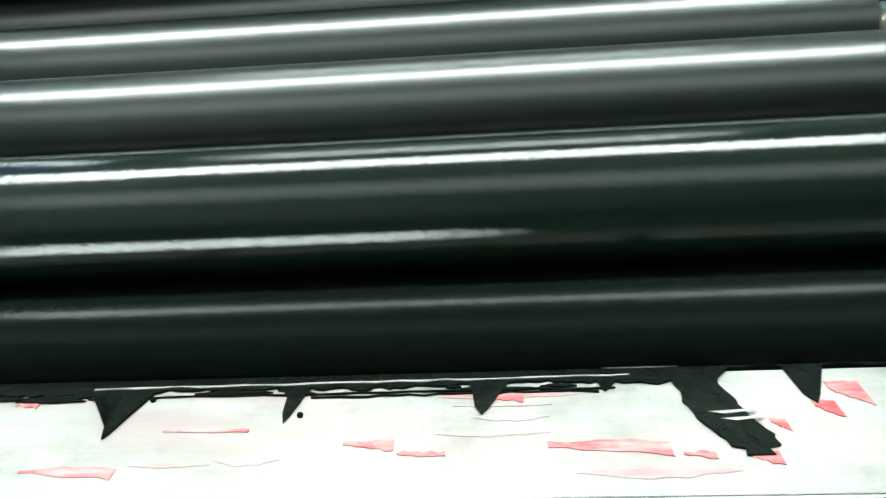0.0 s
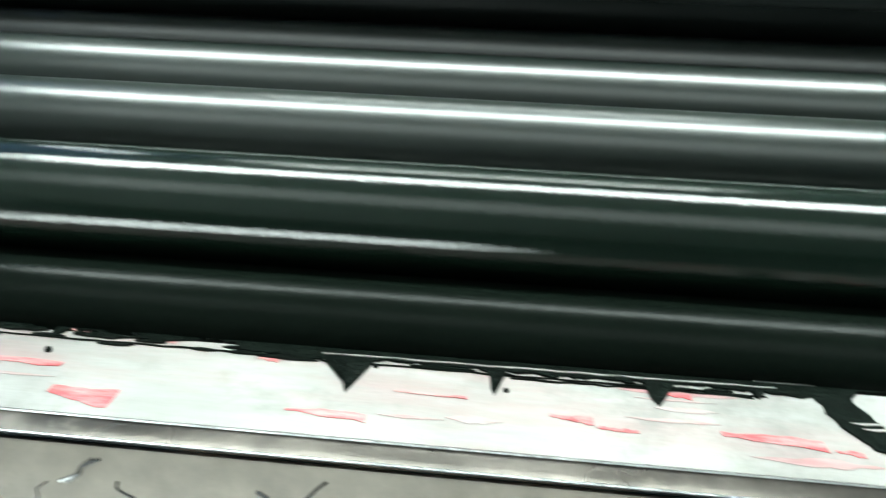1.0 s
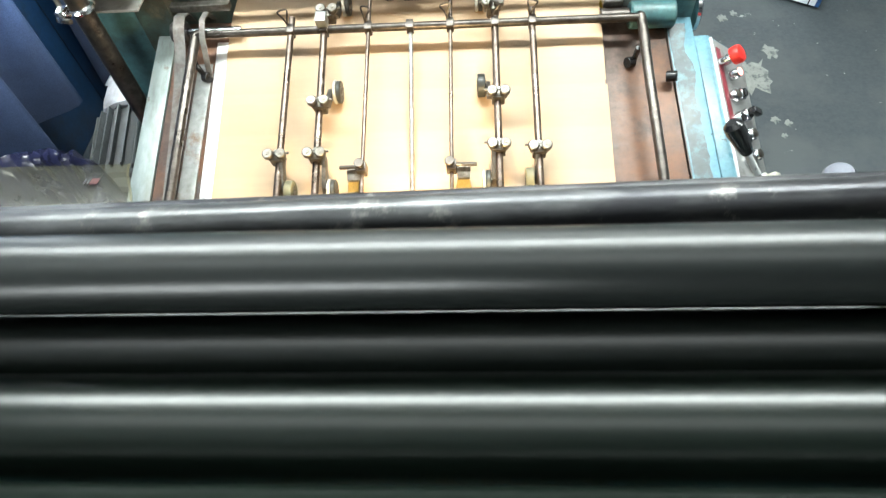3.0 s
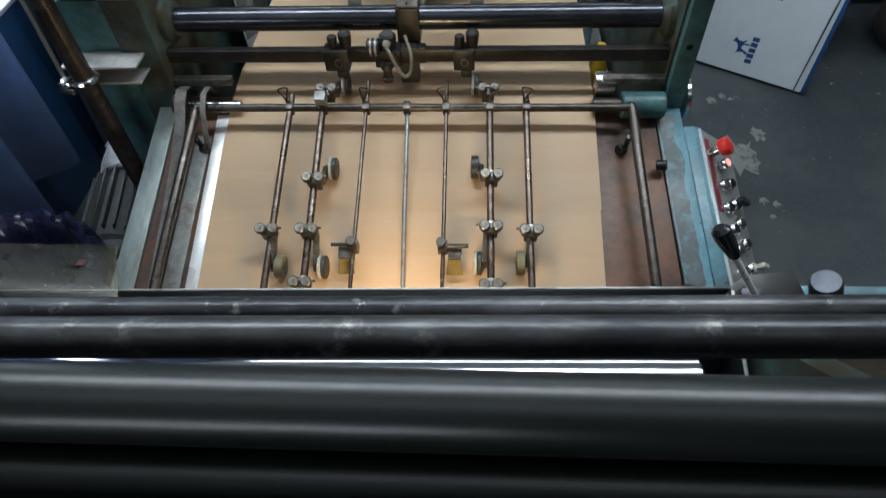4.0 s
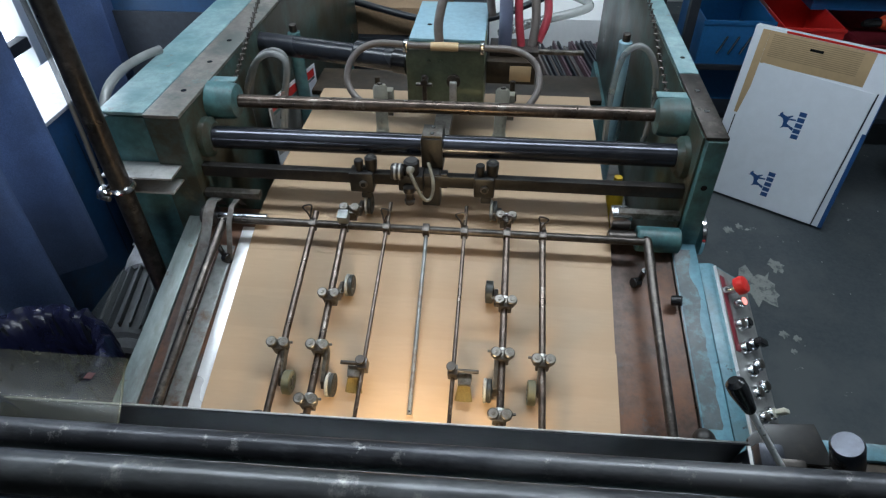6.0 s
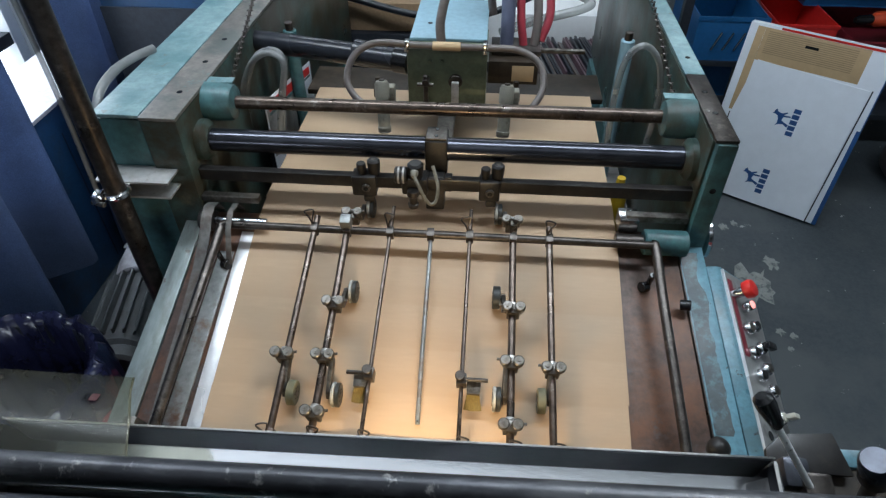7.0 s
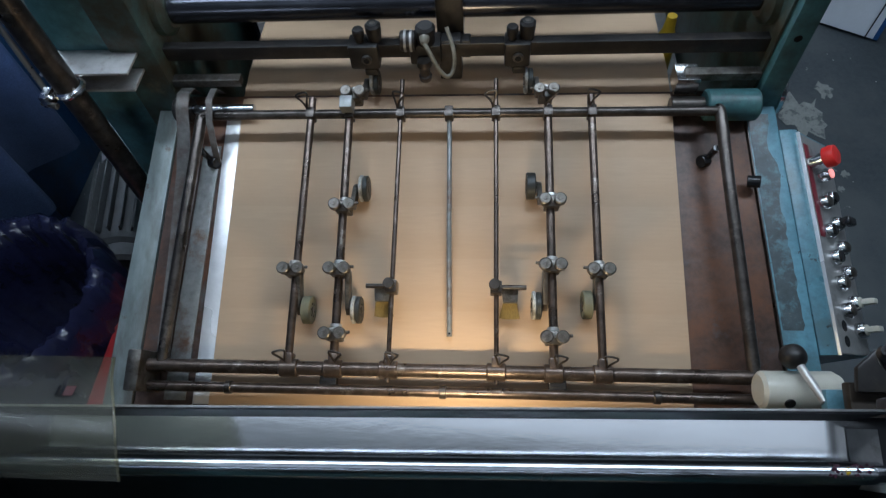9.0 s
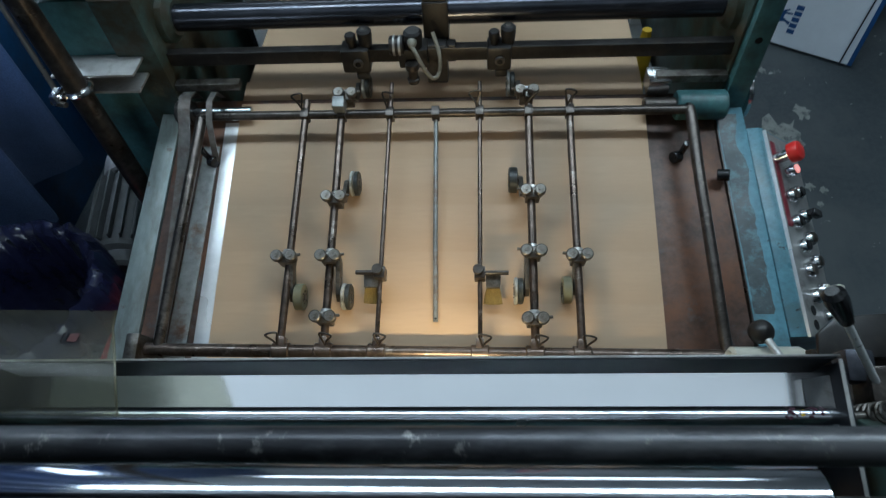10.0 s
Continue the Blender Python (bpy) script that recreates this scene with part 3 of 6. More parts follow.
def guide_frame():
    g = thing("sheet_guide", (0, 0.3, 0.90), "oil-darkened round-bar guide frame over the feed table", "sheet guide")
    part("cross_bar", bar((-0.372, 0.503, 0.945), (0.397, 0.503, 0.945), 0.0072), DARK_STEEL, g)
    part("side_bar", pipe([(-0.368, 0.503, 0.945), (-0.383, 0.500, 0.945), (-0.385, 0.470, 0.945), (-0.391, 0.30, 0.943), (-0.398, 0.125, 0.937)], 0.0085), DARK_STEEL, g)
    part("side_bar", pipe([(0.392, 0.506, 0.945), (0.3965, 0.495, 0.945), (0.399, 0.40, 0.944), (0.405, 0.26, 0.941), (0.411, 0.125, 0.937)], 0.0085), DARK_STEEL, g)
    for x0, x1, line, label in ((-0.424, -0.404, [(0.115, 0.907), (0.30, 0.914), (0.42, 0.924), (0.475, 0.936), (0.510, 0.952), (0.535, 0.955), (0.552, 0.943), (0.558, 0.915)], "scuffed grey flat strap bent over at its end"),
                                (-0.372, -0.362, [(0.440, 0.908), (0.462, 0.930), (0.490, 0.955), (0.520, 0.964), (0.545, 0.952), (0.556, 0.920)], "short bent grey strap")):
        part("strap", prism([(y, z) for y, z in line] + [(y - 0.0008, z - 0.0028) for y, z in line[::-1]], x0, x1, "x"), STRAPGREY, g, label, None, 60)
    part("front_bar", bar((-0.418, 0.122, 0.937), (0.420, 0.122, 0.937), 0.0095), ROD, g)
    part("lower_bar", bar((-0.418, 0.094, 0.930), (0.414, 0.094, 0.930), 0.0072), ROD, g)
    for x in (-0.30, 0.0, 0.285):
        part("collar", bar((x - 0.005, 0.094, 0.930), (x + 0.005, 0.094, 0.930), 0.0092), DARK_STEEL, g)
    for x, w in ((-0.381, 1), (0.388, -1)):
        bm = bar((x, 0.447, 0.902), (x, 0.447, 0.940), 0.005)
        bar((x + w * 0.002, 0.443, 0.904), (x + w * 0.014, 0.438, 0.909), 0.0095, bm)
        part("foot", bm, BLACKPLASTIC, g, "black foot knob")
    part("end_bracket", box((-0.436, 0.085, 0.90), (-0.416, 0.142, 0.962), 0.004), STEEL, g, "steel end bracket")
    for x in (-0.16, 0.155):
        part("stop_block", box((x - 0.012, 0.098, 0.918), (x + 0.012, 0.120, 0.932), 0.002), BLACKPLASTIC, g)
    for x in (-0.211, -0.151, -0.073, 0.0, 0.07, 0.147, 0.211):
        bm = box((x - 0.0065, 0.4935, 0.935), (x + 0.0065, 0.511, 0.9555), 0.002)
        part("joint", bm, DARK_STEEL, g)
    for x, w in ((-0.211, -1), (-0.073, 1), (0.07, -1), (0.147, 1), (0.211, 1)):
        wing_loop((x - 0.004, 0.508, 0.955), w, g)
    part("joint_block", box((-0.162, 0.500, 0.950), (-0.143, 0.520, 0.974), 0.002), GREYPLATE, g, "bright clamp block with two holes")
    for x, w in ((-0.214, -1), (-0.152, 1), (-0.075, 1), (0.072, 1), (0.149, 1), (0.214, 1)):
        bm = bar((x - 0.013, 0.122, 0.937), (x + 0.013, 0.122, 0.937), 0.0125)
        box((x - 0.006, 0.125, 0.93), (x + 0.006, 0.142, 0.948), 0.002, bm)
        part("rod_socket", bm, ROD, g)
        wing_loop((x + w * 0.004, 0.13, 0.944), w, g)
    for x0, x1, y0, y1, r, m in ((-0.211, -0.2155, 0.530, 0.128, 0.0058, ROD), (-0.152, -0.1515, 0.515, 0.128, 0.0062, ROD), (-0.073, -0.0755, 0.560, 0.105, 0.0034, ROD),
                                 (0.070, 0.0725, 0.560, 0.105, 0.0034, ROD), (0.147, 0.150, 0.515, 0.128, 0.0062, ROD), (0.211, 0.2145, 0.530, 0.128, 0.0058, ROD)):
        part("guide_rod", bar((x0, y0, 0.945), (x1, y1, 0.940), r), m, g)
    part("guide_rod", pipe([(0.0, 0.5, 0.940), (0.001, 0.45, 0.932), (0.003, 0.30, 0.919), (0.006, 0.172, 0.911)], 0.0037), GREYPLATE, g, "flat-tipped steel guide rod")
    part("tip_hole", bar((0.006, 0.176, 0.9145), (0.006, 0.176, 0.9152), 0.0016, None, 10), BLACKPLASTIC, g)
    return g


guide_frame()


def screw_pair(x, y, side, parent):
    """Two knurled clamp screws across a guide rod, on a small block."""
    part("clamp_block", box((x - 0.011, y - 0.009, 0.930), (x + 0.011, y + 0.009, 0.956), 0.003), STEEL, parent)
    for dx in (-0.0105, 0.0105):
        bm = turned((x + dx, y, 0.944), (x + dx, y, 0.968), [(0, 0.005), (0.014, 0.005), (0.0142, 0.0082), (0.015, 0.0088), (0.022, 0.0088), (0.0235, 0.0072)], None, 22)
        turned((x + dx, y, 0.9665), (x + dx, y, 0.9685), [(0, 0.0035), (0.002, 0.0028)], bm, 10)
        part("clamp_screw", bm, STEEL, parent, "knurled round clamp screw")
    part("band", bar((x, y + 0.0095, 0.9425), (x, y + 0.0150, 0.9425), 0.0082, None, 18), GALV, parent, "pale ring on the rod")
    part("pin", bar((x, y + side * 0.0, 0.962), (x + side * 0.024, y + 0.002, 0.962), 0.0022), STEEL, parent)


def roller_arm(x, y, wx, wy, tyre, label):
    """A pressing wheel on an arm, clamped to a guide rod."""
    side = 1 if wx > x else -1
    a = thing("hold_down", (x, y, 0.94), label, "sheet wheel", "wheels pressing on the sheets")
    screw_pair(x, y, side, a)
    px = wx - side * 0.0085
    part("arm", prism([(y + (0.006 if wy < y else -0.006), 0.955), (y, 0.935), (wy, 0.916), (wy + (0.008 if wy > y else -0.008), 0.924), (wy, 0.936)], min(px, px - side * 0.007), max(px, px - side * 0.007), "x", None, 0.0012), STEEL, a)
    part("axle", bar((px - side * 0.006, wy, 0.925), (wx + side * 0.006, wy, 0.925), 0.004), DARK_STEEL, a)
    r, w = 0.0200, 0.0068
    p, q = (wx - w, wy, 0.925), (wx + w, wy, 0.925)
    wheel = part("wheel", turned(p, q, [(0.0014, 0.006), (0.0010, 0.0125), (0.0022, 0.0140), (2 * w - 0.0022, 0.0140), (2 * w - 0.0010, 0.0125), (2 * w - 0.0014, 0.006)], None, 24), DARKWHEEL, a, "", (wx, wy, 0.925))
    part("hub", bar((wx - w - 0.0006, wy, 0.925), (wx + w + 0.0006, wy, 0.925), 0.0052, None, 14), DARK_STEEL, wheel, "", (wx, wy, 0.925))

    def band(x0, x1, rim):
        d = x1 - x0
        return turned((x0, wy, 0.925), (x1, wy, 0.925), [(0.0004, 0.0138), (0.0, rim - 0.0020), (0.0012, rim), (d - 0.0012, rim), (d, rim - 0.0020), (d - 0.0004, 0.0138)], None, 32)

    if tyre is WHITERIM:
        part("tyre", band(wx - w, wx - w * 0.15, r), WHITERIM, wheel, "white knurled tyre", (wx, wy, 0.925))
        part("rim", band(wx - w * 0.15 + 0.0002, wx + w, r - 0.0006), DARKWHEEL, wheel, "dark rim", (wx, wy, 0.925))
    else:
        part("tyre", band(wx - w, wx + w, r), tyre, wheel, "", (wx, wy, 0.925))
    bm = bmesh.new()
    for k in range(6):
        c = (wx, wy + 0.0095 * math.cos(k * math.tau / 6), 0.925 + 0.0095 * math.sin(k * math.tau / 6))
        bar((wx - w - 0.0008, c[1], c[2]), (wx + w + 0.0008, c[1], c[2]), 0.0016, bm, 8)
    part("spoke_pins", bm, STEEL, wheel, "", (wx, wy, 0.925))
    MOVES.append((wheel, "wheel", 0.2455 / r))
    return a


for row in ((-0.2165, 0.258, -0.197, 0.205, WHEELRUB, "olive rubber sheet wheel on a steel clamp over the paper"),
            (-0.1510, 0.259, -0.126, 0.206, WHITERIM, "white-rimmed dark sheet wheel on a steel clamp over the paper"),
            (0.1490, 0.267, 0.128, 0.216, WHITERIM, "white-rimmed dark sheet wheel on a steel clamp over the paper"),
            (0.2135, 0.261, 0.198, 0.218, WHEELRUB, "olive rubber sheet wheel on a steel clamp over the paper"),
            (-0.1500, 0.353, -0.126, 0.390, WHITERIM, "white-rimmed dark sheet wheel on a steel clamp over the paper"),
            (0.1500, 0.361, 0.122, 0.394, DARKWHEEL, "dark sheet wheel on a steel clamp over the paper"),
            (-0.1450, 0.532, -0.119, 0.568, WHITERIM, "white-rimmed dark sheet wheel near the feeder"),
            (0.1440, 0.532, 0.120, 0.567, WHITERIM, "white-rimmed pale sheet wheel near the feeder")):
    roller_arm(*row)


def rod_clamp(x, y):
    c = thing("rod_clamp", (x, y, 0.94), "small steel clamp with round screws on a guide rod", "clamp", "rod clamps")
    screw_pair(x, y, 1, c)
    return c


for x in (-0.151, 0.149):
    rod_clamp(x, 0.168)


def sheet_brush(x, rod, y):
    """A yellow bristle brush that smooths the sheets, clamped to a thin rod."""
    b = thing("sheet_brush", (rod, y, 0.94), "short yellow bristle brush clamped to a thin steel rod", "brush", "brushes on the guide rods")
    part("clamp_block", box((rod - 0.008, y - 0.009, 0.932), (rod + 0.008, y + 0.009, 0.957), 0.002), DARK_STEEL, b)
    part("cross_pin", bar((rod, y, 0.952), (x + (0.022 if x > rod else -0.022), y, 0.952), 0.0034), DARK_STEEL, b)
    part("screw", turned((rod - 0.002, y + 0.002, 0.955), (rod - 0.002, y + 0.002, 0.966), [(0, 0.004), (0.004, 0.004), (0.0042, 0.008), (0.010, 0.008), (0.011, 0.007)], None, 14), DARK_STEEL, b)
    part("ferrule", prism([(x - 0.0100, y - 0.020), (x + 0.0100, y - 0.020), (x + 0.0112, y - 0.004), (x + 0.0105, y + 0.004), (x - 0.0105, y + 0.004), (x - 0.0112, y - 0.004)], 0.934, 0.944, "z", None, 0.0012), STEEL, b)
    bm = bmesh.new()
    for k in range(190):
        u, v = random.uniform(-1, 1), random.uniform(-1, 1)
        turned((x + u * 0.0085, y - 0.016 + v * 0.002, 0.939), (x + u * 0.0160, y - 0.052 - v * 0.005 + 0.004 * u * u, 0.907 + 0.003 * abs(v)), [(0, 0.0009), (0.03, 0.0008)], bm, 4)
    part("bristles", bm, BRISTLE, b, "splayed yellow bristles")


sheet_brush(-0.088, -0.0745, 0.236)
sheet_brush(0.091, 0.0715, 0.236)

# ---- control panel beside the table ----
def control_panel():
    c = thing("control_panel", (0.56, 0.32, 0.70), "worn blue control box with chrome buttons and red stop", "control panel")
    part("housing", prism([(0.520, 0.905), (0.540, 0.905), (0.546, 0.901), (0.624, 0.834), (0.624, 0.640), (0.522, 0.640)], 0.158, 0.497, "y", None, 0.003), BLUE_WORN, c)
    slope = Vector((0.078, 0, -0.067)).normalized()
    out = Vector((0.067, 0, 0.078)).normalized()
    m = Matrix(((slope.x * 0.74, 0, out.x, 0.546), (0, 1, 0, 0), (slope.z * 0.74, 0, out.z, 0.901), (0, 0, 0, 1)))
    part("face", box((0.003, 0.16, 0.0005), (0.138, 0.49, 0.0035), 0.001, None, m), PANEL, c, "grey metal front plate")
    part("label_strip", box((0.012, 0.33, 0.0036), (0.030, 0.475, 0.0050), 0.0005, None, m), DARKRED, c, "dull red label strip")
    def press(u, y, r, material, h=0.012, label="chrome-ringed push button"):
        bm = turned(m @ Vector((u, y, 0.003)), m @ Vector((u, y, 0.003 + h)), [(0, r), (h * 0.7, r), (h, r * 0.8)], None, 20)
        b = part("button", bm, BRIGHT, c, label)
        part("cap", turned(m @ Vector((u, y, 0.003 + h)), m @ Vector((u, y, 0.006 + h)), [(0, r * 0.7), (0.002, r * 0.68), (0.003, r * 0.5)], None, 16), material, b)
    p = m @ Vector((0.022, 0.445, 0.003))
    stop = part("stop_button", bar(p, p + out * 0.026, 0.009), BRIGHT, c, "red mushroom stop button")
    part("cap", turned(p + out * 0.022, p + out * 0.042, [(0, 0.010), (0.002, 0.0155), (0.012, 0.0165), (0.017, 0.0145), (0.0195, 0.008)], None, 24), RED, stop)
    press(0.058, 0.428, 0.010, PILOT, 0.018, "lit red pilot button")
    for u, y, cap in ((0.080, 0.395, BLACKPLASTIC), (0.048, 0.385, STEEL), (0.085, 0.355, BLACKPLASTIC), (0.045, 0.340, BLACKPLASTIC), (0.088, 0.318, STEEL), (0.050, 0.300, BLACKPLASTIC), (0.092, 0.280, STEEL), (0.052, 0.262, STEEL),
                      (0.095, 0.235, IVORY), (0.056, 0.222, STEEL), (0.100, 0.195, IVORY)):
        press(u, y, 0.0115, cap)
    p = m @ Vector((0.085, 0.355, 0.018))
    part("selector", box((0.070, 0.349, 0.018), (0.104, 0.361, 0.030), 0.003, None, m), BLACKPLASTIC, c, "black selector switch")
    for y in (0.235, 0.195):
        part("key_tab", box((0.088, y - 0.004, 0.018), (0.112, y + 0.004, 0.034), 0.002, None, m), IVORY, c, "ivory switch tab")
    for y in (0.20, 0.178):
        part("hole", bar(m @ Vector((0.04, y, 0.0036)), m @ Vector((0.04, y, 0.0042)), 0.008), BLACKPLASTIC, c)
    part("edge_trim", box((-0.001, 0.158, 0.000), (0.003, 0.492, 0.005), 0.0008, None, m), ALU, c)
    c.matrix_world = Matrix.Translation(BASE @ Vector((0.547, 0.32, 0.694))) @ TURN @ Matrix.Rotation(radians(3.2), 4, "Z")


control_panel()

# ---- drip tray, bars and rollers of the printing unit ----
SKEW = Matrix.Rotation(radians(1.1), 4, "Z")      # the damping unit stands slightly askew to the table


def drip_tray():
    t = thing("drip_tray", (0, 0.05, 1.14), "black steel tray with a mirror-bright bottom across the press", "tray")
    part("back_wall", prism([(0.0692, 1.229), (0.0726, 1.229), (0.0610, 1.140), (0.0576, 1.140)], -0.411, 0.3978, "x"), BLACKPAINT, t, "black enamelled back wall with a bare top edge")
    part("top_edge", box((-0.415, 0.0708, 1.2291), (0.401, 0.0728, 1.2298), 0.0002), GALV, t, "bare worn top edge")
    part("bottom", prism([(0.0635, 1.178), (0.010, 1.176), (0.010, 1.172), (0.0635, 1.174)], -0.411, 0.3978, "x"), TRAYSTEEL, t, "mirror-bright tray bottom")
    # added black cover, so the space past the steel rail reads dark
    part("dark_gap_cover", prism([(0.0098, 1.186), (0.0070, 1.186), (-0.060, 1.120), (-0.057, 1.118), (0.0098, 1.176)], -0.411, 0.3978, "x"), BLACKPAINT, t, "black enamelled sheet added to keep the gap past the rail dark")
    for x in (-0.417, 0.398):
        part("end_wall", box((x, -0.06, 1.118), (x + 0.006, 0.066, 1.229), 0.001), BLACKPAINT, t)
    part("end_fold", prism([(0.3885, 1.1785), (0.3975, 1.212), (0.3975, 1.207), (0.390, 1.1782)], 0.004, 0.0560, "y"), GALV, t, "bright folded end of the tray")
    part("end_edge", box((0.3985, -0.06, 1.2292), (0.4020, 0.0685, 1.2299), 0.0002), GALV, t, "bare worn edge")
    t.matrix_world = t.matrix_world @ SKEW


drip_tray()


def cross_roller(name, y, z, r, x0, x1, material, label, category, turn=0.0, shaft=0.010, group="", skew=None):
    c = thing(name, (0, y, z), label, category, group)
    if skew:
        c.matrix_world = c.matrix_world @ skew
    d = x1 - x0
    part("body", turned((x0, y, z), (x1, y, z), [(0, r - 0.003), (0.003, r), (d * 0.25, r), (d * 0.5, r), (d * 0.75, r), (d - 0.003, r), (d, r - 0.003)], None, 64), material, c, "", None, 30)
    part("shaft", bar((x0 - 0.06, y, z), (x1 + 0.06, y, z), shaft), STEEL, c)
    if turn:
        MOVES.append((c, "roller", turn))
    return c


cross_roller("steel_rail", 0.0193, 1.2055, 0.0095, -0.41, 0.41, POLISHED, "polished steel rod with specks of dried ink", "bar", shaft=0.005, skew=SKEW)
cross_roller("black_pipe", -0.0095, 1.4250, 0.0113, -0.50, 0.50, WORNBAR, "black painted steel pipe with worn scratched finish", "bar", shaft=0.007, skew=SKEW)
cross_roller("safety_pipe", -0.0528, 1.5215, 0.0127, -0.50, 0.50, GREYPIPE, "grey worn steel safety pipe above the damping roller", "bar", shaft=0.008, skew=SKEW)
cross_roller("chrome_roller", -0.052, 1.325, 0.033, -0.36, 0.315, CHROME, "polished chrome damping roller", "roller", 6.0, skew=SKEW)
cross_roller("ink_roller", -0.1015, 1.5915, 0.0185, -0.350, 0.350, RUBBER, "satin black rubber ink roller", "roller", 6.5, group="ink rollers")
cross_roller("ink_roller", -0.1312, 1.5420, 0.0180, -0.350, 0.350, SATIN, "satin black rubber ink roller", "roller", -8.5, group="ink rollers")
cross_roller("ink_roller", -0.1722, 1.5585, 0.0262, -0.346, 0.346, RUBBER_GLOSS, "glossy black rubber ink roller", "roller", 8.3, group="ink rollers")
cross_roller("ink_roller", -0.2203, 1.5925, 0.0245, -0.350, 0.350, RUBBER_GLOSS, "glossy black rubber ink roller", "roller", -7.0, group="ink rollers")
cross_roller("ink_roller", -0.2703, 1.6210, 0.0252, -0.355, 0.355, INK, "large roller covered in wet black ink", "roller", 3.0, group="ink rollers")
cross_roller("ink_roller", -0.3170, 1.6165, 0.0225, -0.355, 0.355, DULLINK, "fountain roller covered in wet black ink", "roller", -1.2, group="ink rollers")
# added roller that fills the gap with dark and hides the chrome behind
cross_roller("ink_roller", -0.0965, 1.5530, 0.0178, -0.348, 0.348, DARKROLL, "dull black roller added to keep the gap under the top roller dark", "roller", -7.0, group="ink rollers")
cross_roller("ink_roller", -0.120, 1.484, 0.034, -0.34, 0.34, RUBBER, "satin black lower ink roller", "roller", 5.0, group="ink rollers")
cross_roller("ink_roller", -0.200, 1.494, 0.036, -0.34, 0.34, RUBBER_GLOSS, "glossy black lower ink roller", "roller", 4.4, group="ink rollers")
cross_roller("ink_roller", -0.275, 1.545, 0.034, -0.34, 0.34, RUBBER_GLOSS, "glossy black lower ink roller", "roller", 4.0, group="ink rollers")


def spatter():
    """Dried ink specks on the bar's end."""
    random.seed(9)
    for m, n, label in ((SPECKINK, 34, "dried dark purple ink specks"), (YELLOW, 4, "dried yellow ink specks")):
        bm = bmesh.new()
        for _ in range(n):
            a, x = random.uniform(0.6, 1.9), (random.choice((random.gauss(0.357, 0.003), random.gauss(0.380, 0.010))) if m is SPECKINK else random.gauss(0.3685, 0.0015))
            c = Vector((x, 0.0193 + 0.0192 * x + 0.0095 * math.cos(a), 1.2055 + 0.0095 * math.sin(a)))
            bmesh.ops.create_icosphere(bm, subdivisions=1, radius=random.uniform(0.0008, 0.0022), matrix=Matrix.Translation(c) @ Matrix.Diagonal((1, 1, 0.5, 1)))
        solo("ink_specks", bm, m, (0.37, 0.0264, 1.213), label + " on the steel bar", "ink specks", kind="stuff")


spatter()


def press_side(x0, x1):
    s = thing("press_casting", (x0, -0.15, 0.2), "dark teal cast side frame of the printing press", "machine casting", "press side frames")
    part("plate", prism([(0.06, 0.25), (0.06, 1.12), (-0.01, 1.30), (-0.09, 1.46), (-0.14, 1.50), (-0.32, 1.56), (-0.38, 1.54), (-0.40, 0.5)], x0, x1, "x", None, 0.004), TEAL_OILY, s)
    for y, z in ((-0.103, 1.46), (-0.21, 1.49), (-0.30, 1.52)):
        xm = x0 - 0.004 if x0 > 0 else x1 + 0.004
        part("bearing_boss", bar((xm, y, z), (x0 if x0 > 0 else x1, y, z), 0.018), DARK_STEEL, s)
    return s


press_side(0.415, 0.450)
press_side(-0.450, -0.415)
solo("cross_beam", box((-0.415, -0.385, 0.55), (0.415, -0.365, 1.50), 0.004), TEAL, (0, -0.375, 0.55), "dark teal cross beam closing the printing press", "machine beam")


